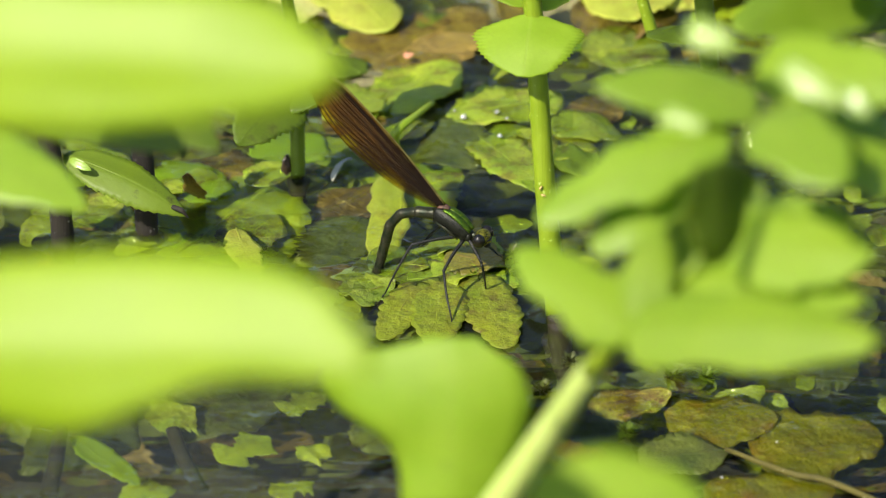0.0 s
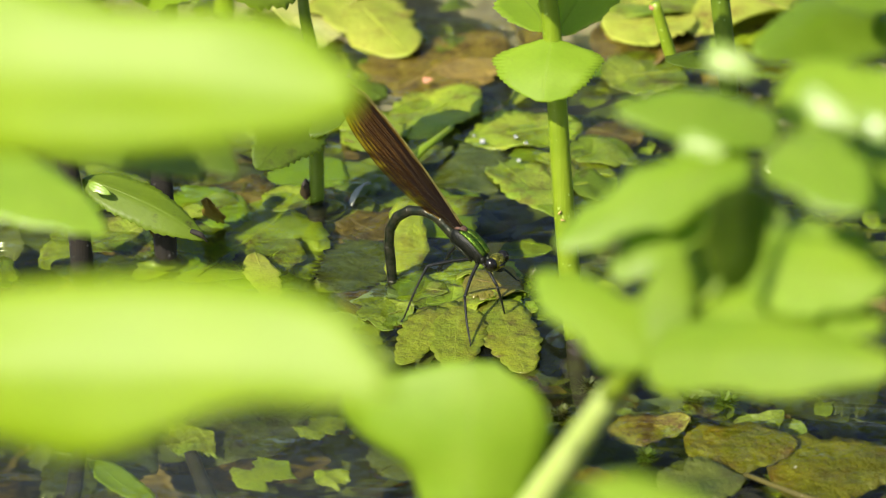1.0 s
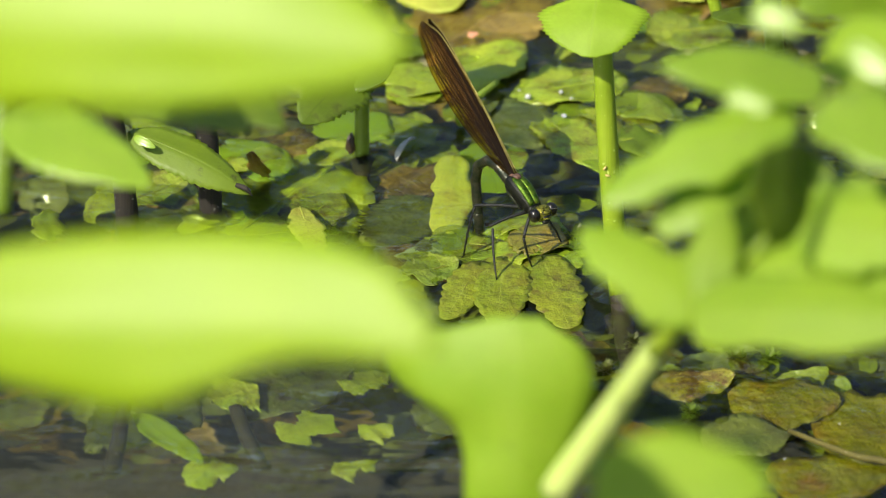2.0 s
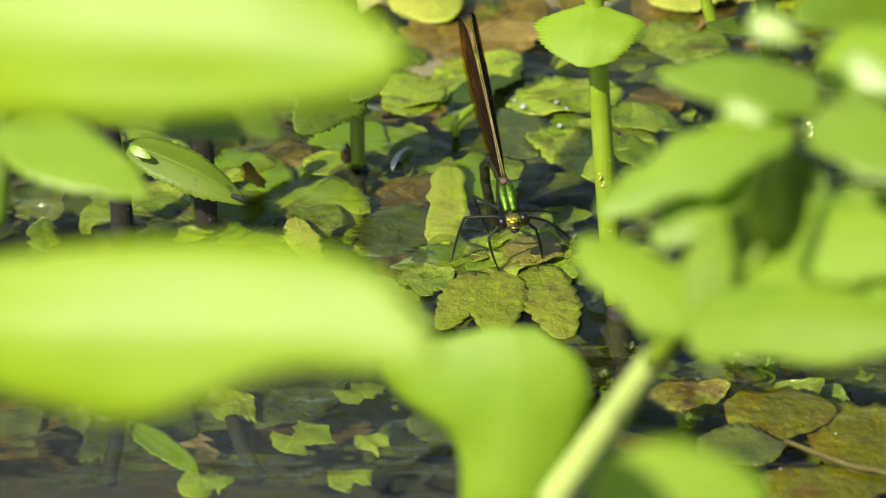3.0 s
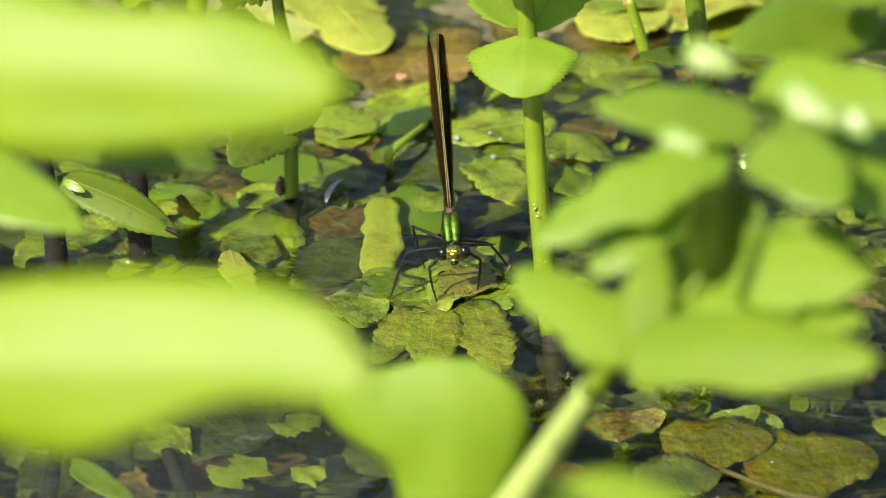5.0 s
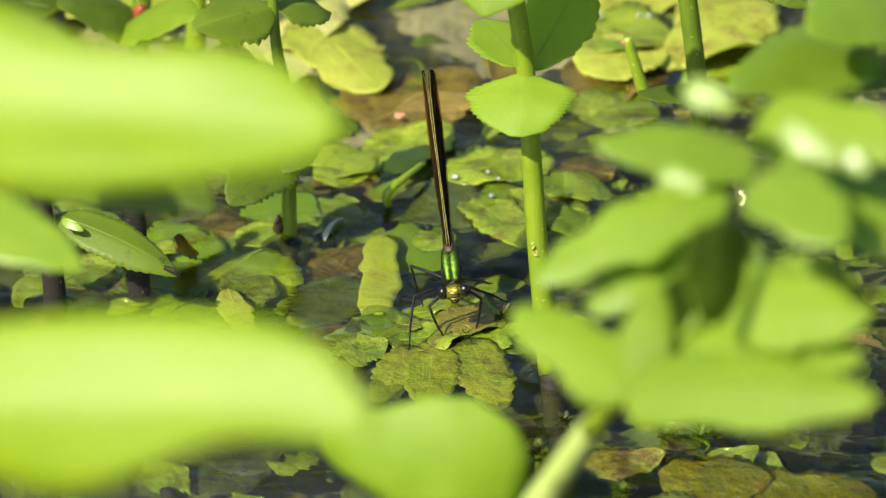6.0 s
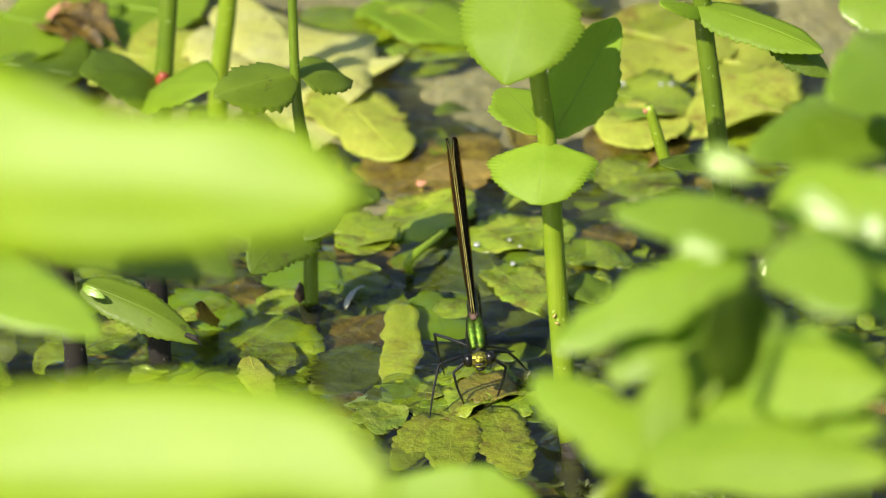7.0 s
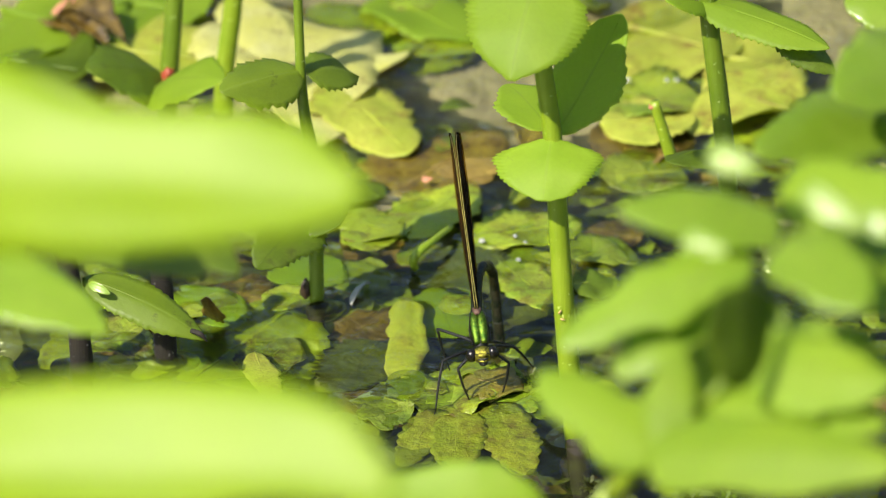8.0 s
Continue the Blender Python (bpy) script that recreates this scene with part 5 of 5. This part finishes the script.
bug = base_of("damselfly", (0, -0.012, 0.012), "metallic green damselfly with amber brown wings, laying eggs in the water", "damselfly")
line, wid = smoothed([(-0.0036, 0, 0.0011), (-0.0029, 0, 0.0010), (-0.0012, 0, 0.0007), (0.0008, 0, -0.0004), (0.0026, 0, -0.0016), (0.0038, 0, -0.0020)],
                     [(0.0007, 0.0009), (0.0013, 0.0017), (0.0016, 0.0018), (0.0016, 0.0018), (0.0013, 0.0014), (0.0007, 0.0008)], 22)
thorax = part("thorax", loft(line, wid, 24, 0.9), THORAX, bug, "dark bronze thorax with grey flanks")
for side in (1, -1):
    # the shining shields of the back
    ln, wd = smoothed([(-0.0014, 0, 0.0027), (0.0002, 0, 0.0022), (0.0020, 0, 0.0010), (0.0036, 0, -0.0006)],
                      [(0.00045, 0.0003), (0.00078, 0.00045), (0.00080, 0.00045), (0.0005, 0.0003)], 12)
    part("back_shield", loft([p + Vector((0, side * 0.00062, -0.00022)) for p in ln], wd, 12), DORSAL, thorax, "bright metallic green shield")
    part("flank_stripe", loft([(-0.0026, side * 0.0014, 0.0002), (-0.0006, side * 0.0018, -0.0006), (0.0016, side * 0.0016, -0.0022)], [(0.0001, 0.0002), (0.00012, 0.00032), (0.0001, 0.0002)], 8), ABDOMEN, thorax)
part("wing_joint", loft([(-0.0030, 0, 0.0022), (-0.0022, 0, 0.0028), (-0.0013, 0, 0.0029), (-0.0005, 0, 0.0026)], [(0.0004, 0.0002), (0.0008, 0.00035), (0.0008, 0.00035), (0.0004, 0.0002)], 14), RUST, thorax, "rusty brown wing joint")
part("neck", tube([(0.0035, 0, -0.0016), (0.0050, 0, -0.0017)], (0.0006, 0.0006), 10, 4), ABDOMEN, bug)
head = part("head", ball(0.0014, 0.0020, 0.0015), FACE, bug, "golden green face", at=Matrix.Translation((0.0056, 0, -0.0018)))
for side in (1, -1):
    part("eye", ball(0.00115, 0.00105, 0.00125), EYE, head, "large dark glossy eye", at=Matrix.Translation((0.0001, side * 0.0019, 0.0002)))
    part("antenna", tube([(0.0008, side * 0.0006, 0.0006), (0.0014, side * 0.0011, 0.0011), (0.0024, side * 0.0018, 0.0012)], (0.00012, 0.00007, 0.00004), 6, 8), LEG, head)
part("mandible", ball(0.0006, 0.0008, 0.0005, 12, 8), LEG, head, at=Matrix.Translation((0.0009, 0, -0.0012)))
part("labrum", ball(0.00045, 0.00085, 0.00028, 14, 8), FACE, head, "golden lip plate", at=Matrix.Translation((0.00125, 0, -0.00045)))
part("clypeus", ball(0.0004, 0.0010, 0.00022, 14, 8), LEG, head, at=Matrix.Translation((0.00125, 0, -0.00008)))
part("forehead", ball(0.0005, 0.0009, 0.0005, 14, 8), FACE, head, at=Matrix.Translation((0.0010, 0, 0.0005)))

# abdomen: ten rigid rings, chained end to end
SEG = 0.0033
segments = []
for k in range(10):
    r = 0.00094 + (0.00012 if k in (0, 8, 9) else 0.0) - 0.00003 * (k % 3)
    segments.append(part("abdomen_segment", tube([(0.0002, 0, 0), (-0.0005, 0, 0), (-SEG * 0.5, 0, 0), (-SEG + 0.0003, 0, 0), (-SEG - 0.0002, 0, 0)], (r * 0.95, r * 1.02, r * 0.97, r * 0.98, r * 1.03, r * 0.95), 14, 14), ABDOMEN, bug))
part("egg_layer", tube([(-SEG, 0, -0.0002), (-SEG - 0.0010, 0, -0.0004)], (0.0004, 0.00015), 8, 5), LEG, segments[9])


# wings: built flat in xz, the base at the origin, the tip along -x
def wing_edges(s, length):
    """Heights of the leading and the trailing edge at the share s of the wing's length."""
    lead = 0.0010 * math.sin(math.pi * min(s, 1)) - 0.0020 * max(0.0, (s - 0.85) / 0.15) ** 2
    width = 0.0007 + 0.0066 * math.sin(math.pi * 0.5 * min(s / 0.62, 1.0)) ** 0.82
    if s > 0.62:
        width *= math.sqrt(max(1 - ((s - 0.62) / 0.385) ** 2.6, 0.0))
    return lead, lead - width


def wing_mesh(length):
    bm = bmesh.new()
    uv = bm.loops.layers.uv.new("uv")
    rows, cols, st = 40, 10, {}
    grid = []
    for i in range(rows + 1):
        s = i / rows
        a, b = wing_edges(s, length)
        row = []
        for j in range(cols + 1):
            t = j / cols
            z = a + (b - a) * t
            pleat = 0.00022 * (1 if j % 2 else -1) * (1 - 0.5 * t) * min(1, s * 5)
            v = bm.verts.new((-s * length, pleat + 0.0004 * s * t, z))
            st[v] = (s, t)
            row.append(v)
        grid.append(row)
    for i in range(rows):
        for j in range(cols):
            bm.faces.new((grid[i][j], grid[i][j + 1], grid[i + 1][j + 1], grid[i + 1][j]))
    for f in bm.faces:
        for l in f.loops:
            l[uv].uv = st[l.vert]
    bmesh.ops.recalc_face_normals(bm, faces=bm.faces)
    return bm


def vein_mesh(length, t, radius=0.00012):
    """One vein, that runs at the share t between the wing's two edges."""
    pts = []
    for i in range(15):
        s = 0.01 + 0.97 * i / 14 * (1 - 0.25 * t)
        a, b = wing_edges(s, length)
        pts.append((-s * length, 0.0004 * s * t, a + (b - a) * t * (0.4 + 0.6 * s)))
    return tube(pts, (radius * 1.2, radius, radius * 0.6), 5, 26)


wings = []
for k, (side, length, lean) in enumerate(((1, 0.0325, 0.0), (-1, 0.0325, 0.0), (1, 0.0312, 5.0), (-1, 0.0312, 5.0))):
    w = part("wing", wing_mesh(length), WING, bug, "translucent amber brown wing with dark veins" if k < 2 else "")
    for share in (0.09, 0.16, 0.24, 0.33, 0.43, 0.53, 0.64, 0.76, 0.88, 1.0):
        part("vein", vein_mesh(length, share), VEIN, w)
    part("leading_vein", vein_mesh(length, 0.0, 0.00010), COSTA, w, "green-gold leading edge")
    wings.append((w, side, lean, -0.0012 - 0.0010 * (k // 2)))


def wing_pose(side, lean, x, spread, lift):
    """spread: the degrees by which the wing stands out to its side; it rolls open with it."""
    roll = 5 + spread * 4.0 + 3.0 * max(spread - 1.5, 0) - (2 if lean else 0)
    return pose(x, side * 0.00022, 0.0029) @ pose(0, 0, 0, 0, 44.4 + lean * 0.3 + lift, 0) @ pose(0, 0, 0, 0, 0, -side * (0.2 + 0.9 * max(spread - 1.5, 0))) @ pose(0, 0, 0, side * roll, 0, 0)


# legs: upper and lower limb, with the bristles on the lower
def limb(length, r0, r1, bristles):
    bm = tube([(0, 0, 0), (length * 0.5, 0, 0.0002), (length, 0, 0)], (r0, r0 * 0.85, r1), 8, 10)
    for k in range(bristles):
        x = length * (0.15 + 0.75 * k / bristles)
        for s in (1, -1):
            a = [bm.verts.new(q) for q in ((x - 0.00005, 0, 0), (x + 0.00005, 0, 0), (x + 0.00035, s * 0.0009, -0.0003), (x + 0.00002, 0, 0.00006))]
            bm.faces.new((a[0], a[1], a[2])), bm.faces.new((a[1], a[3], a[2])), bm.faces.new((a[3], a[0], a[2]))
    return bm


legs = []
for hip, up_len, low_len in (((0.0034, 0.0007, -0.0023), 0.0048, 0.0066), ((0.0024, 0.0008, -0.0025), 0.0074, 0.0090), ((0.0014, 0.0008, -0.0020), 0.0084, 0.0104)):
    for side in (-1, 1):
        h = Vector((hip[0], hip[1] * side, hip[2]))
        part("hip", ball(0.0006, 0.0005, 0.0008, 12, 8), THORAX, thorax, at=Matrix.Translation(h + Vector((-0.0002, 0, 0.0004))))
        upper = part("upper_leg", limb(up_len, 0.00034, 0.00026, 4), LEG, bug)
        lower = part("lower_leg", limb(low_len, 0.00025, 0.00013, 9), LEG, bug)
        part("foot", tube([(low_len, 0, 0), (low_len + 0.0007, 0, 0.0002), (low_len + 0.0015, 0, 0.0001)], (0.00010, 0.00012, 0.00006), 6, 6), LEG, lower)
        legs.append((h, up_len, low_len, upper, lower))


def along(start, way, up):
    """The pose whose x runs along way, from start."""
    x = way.normalized()
    y = Vector(up).cross(x).normalized()
    z = x.cross(y)
    return Matrix.Translation(start) @ Matrix((x, y, z)).transposed().to_4x4()


def leg_poses(hip, a, b, foot, back):
    """The two limbs' poses, the knee bent up, outwards and back, for a foot in the insect's space."""
    d = foot - hip
    r = min(max(d.length, abs(a - b) + 1e-4), a + b - 1e-5)
    way = d.normalized()
    c = (a * a + r * r - b * b) / (2 * a * r)
    out = Vector((-back, math.copysign(0.35, hip.y), 1.0))
    up = (out - way * out.dot(way)).normalized()
    knee = hip + way * (a * c) + up * (a * math.sqrt(max(1 - c * c, 0)))
    return along(hip, knee - hip, up), along(knee, foot - knee, up)


def abdomen_poses(rise, hold, bend, swing, steepest=-96):
    """rise: degrees by which the first ring climbs; bend: degrees of droop from ring to ring; swing: to its left."""
    p, out = Vector((-0.0034, 0, 0.0012)), []
    for k in range(10):
        e = radians(max(rise - bend * max(k - hold, 0.0), steepest))
        s = radians(swing * min(1.0, 0.4 + k * 0.2))
        back = Vector((-math.cos(e) * math.cos(s), math.cos(e) * math.sin(s), math.sin(e)))
        out.append(along(p, -back, (math.sin(e) * 0.9 + 1e-3, 0, math.cos(e) + 0.2)))
        p = p + back * SEG
    return out


# seconds; place of the wing joint; heading, nose-down, lean to its right; the abdomen's rise, hold, bend, swing; how far the right and left wings stand out, their lift
BUG = [
    (0.0, (0.0003, -0.0129, 0.0146), -23, 0, 0, -7, 0.7, 34, 0, 1.5, 1.5, 0),
    (0.4, (0.0003, -0.0129, 0.0146), -23, 0, 0, 5, 0.9, 36, 0, 1.5, 1.5, 0),
    (0.7, (0.0001, -0.0120, 0.0146), -26, 0, 0, 34, 0, 24, 0, 1.5, 1.5, 0),
    (1.0, (0.0000, -0.0116, 0.0146), -33, 0, 0, 38, 0, 25, 0, 1.5, 1.5, 0),
    (1.2, (0.0004, -0.0111, 0.0146), -37, 0, 0, 28, 0.2, 29, 0, 1.5, 1.5, 0),
    (1.5, (0.0016, -0.0107, 0.0146), -43, 0, 0, 16, 0.4, 38, 5, 1.5, 1.5, 0),
    (1.7, (0.0019, -0.0098, 0.0146), -44, 0, 0, 22, 0.4, 36, 10, 1.5, 1.5, 0),
    (2.8, (0.0001, -0.0067, 0.0146), -78, 2, 7, 30, 0.2, 40, -25, 2.2, 1.5, -2),
    (3.0, (0.0002, -0.0063, 0.0146), -81, 2, 8, 30, 0.2, 40, -25, 2.4, 1.5, -2),
    (3.5, (0.0003, -0.0067, 0.0146), -80, -2, 8, 32, 0.3, 38, -28, 2.6, 1.5, 0),
    (3.7, (0.0004, -0.0065, 0.0146), -81, 0, 7, 40, 0.6, 34, -20, 3.4, 1.5, 0),
    (3.9, (0.0007, -0.0063, 0.0146), -83, 2, 6, 50, 0.8, 30, -14, 6, 2, 0),
    (4.1, (0.0012, -0.0063, 0.0146), -86, 2, 5, 46, 0.8, 32, -10, 4, 2, 0),
    (4.3, (0.0019, -0.0063, 0.0146), -87, 2, 5, 24, 0.8, 36, -4, 2.8, 1.5, 0),
    (4.5, (0.0023, -0.0063, 0.0146), -88, 4, 3.5, 10, 1, 38, 0, 1.9, 1.8, 0),
    (4.7, (0.0023, -0.0060, 0.0146), -88, 5, 3.5, 8, 1, 38, 0, 2.0, 1.6, 0),
    (5.8, (0.0023, -0.0056, 0.0146), -87, 7, 7, 6, 1, 38, 0, 2.0, 1.4, 2),
    (6.1, (0.0024, -0.0055, 0.0146), -87, 7, 7, 6, 1, 38, 0, 0.9, 0.9, 3),
    (6.5, (0.0026, -0.0054, 0.0146), -86, 7, 7, 6, 1, 38, 0, 0.8, 0.8, 3),
    (7.0, (0.0030, -0.0054, 0.0146), -86, 7, 7, 12, 1, 36, 6, 0.8, 0.8, 3),
    (7.5, (0.0028, -0.0051, 0.0146), -86, 7, 7, 20, 0.8, 34, 12, 0.8, 0.8, 3),
    (8.0, (0.0026, -0.0049, 0.0146), -86, 7, 7, 42, 0.6, 30, 22, 0.8, 0.8, 3),
]
# where the feet stand: right and left of the front, middle and hind pair
STAND_A = [(0.0075, -0.0162, 0.0003), (0.0109, -0.0052, 0.0003), (0.0015, -0.0274, 0.0003), (0.0066, -0.0004, 0.0003), (-0.0101, -0.0177, 0.0003), (-0.0042, 0.0001, 0.0003)]
STAND_B = [(-0.0006, -0.0128, 0.0003), (0.0071, -0.0087, 0.0003), (-0.0088, -0.0083, 0.0003), (0.0128, -0.0017, 0.0003), (-0.0021, 0.0003, 0.0003), (0.0109, 0.0090, 0.0003)]
STAND_C = [(0.0013, -0.0109, 0.0003), (0.0071, -0.0087, 0.0003), (-0.0046, -0.0152, 0.0003), (0.0124, 0.0023, 0.0003), (-0.0022, 0.0010, 0.0003), (0.0103, 0.0090, 0.0003)]


def motions():
    walk(WATER_SHEET, [(0.0, pose(0, 0, 0)), (1.5, pose(0.0012, -0.0008, 0)), (3.0, pose(-0.0008, 0.0010, 0)), (4.5, pose(0.0010, -0.0010, 0)), (6.0, pose(-0.0010, 0.0006, 0)), (8.0, pose(0.0008, -0.0010, 0))])
    walk(lobed, [(0.0, Matrix.Translation(lobed.location)), (3.0, Matrix.Translation(lobed.location)), (4.5, Matrix.Translation(lobed.location + Vector((0, 0, -0.0007)))), (8.0, Matrix.Translation(lobed.location + Vector((0, 0, -0.0007))))])
    body, rings, limbs, flaps = [], [[] for _ in segments], [[] for _ in legs], [[] for _ in wings]
    for t, joint, heading, nose, roll, rise, hold, bend, swing, spread_r, spread_l, lift in BUG:
        turn = pose(0, 0, 0, roll, nose, heading)
        at = Matrix.Translation(Vector(joint) - turn @ Vector((-0.0015, 0, 0.0026))) @ turn
        body.append((t, at))
        for k, m in enumerate(abdomen_poses(rise, hold, bend, swing, -76 - 20 * min(t / 0.7, 1.0))):
            rings[k].append((t, m))
        share = min(max((t - 1.5) / 1.4, 0.0), 1.0)
        inv = at.inverted()
        for k, (hip, a, b, _, _) in enumerate(legs):
            foot = Vector(STAND_A[k]).lerp(Vector(STAND_B[k]), share).lerp(Vector(STAND_C[k]), min(max((t - 4.7) / 1.1, 0.0), 1.0))
            limbs[k].append((t, leg_poses(hip, a, b, inv @ foot, (0.0, 1.6, 0.3)[k // 2] * (1 - share))))
        for k, (w, side, lean, x) in enumerate(wings):
            flaps[k].append((t, wing_pose(side, lean, x, spread_l if side > 0 else spread_r, lift)))
    walk(bug, body)
    for ob, rows in zip(segments, rings):
        walk(ob, rows)
    for (_, _, _, upper, lower), rows in zip(legs, limbs):
        walk(upper, [(t, m[0]) for t, m in rows])
        walk(lower, [(t, m[1]) for t, m in rows])
    for (w, _, _, _), rows in zip(wings, flaps):
        walk(w, rows)


motions()
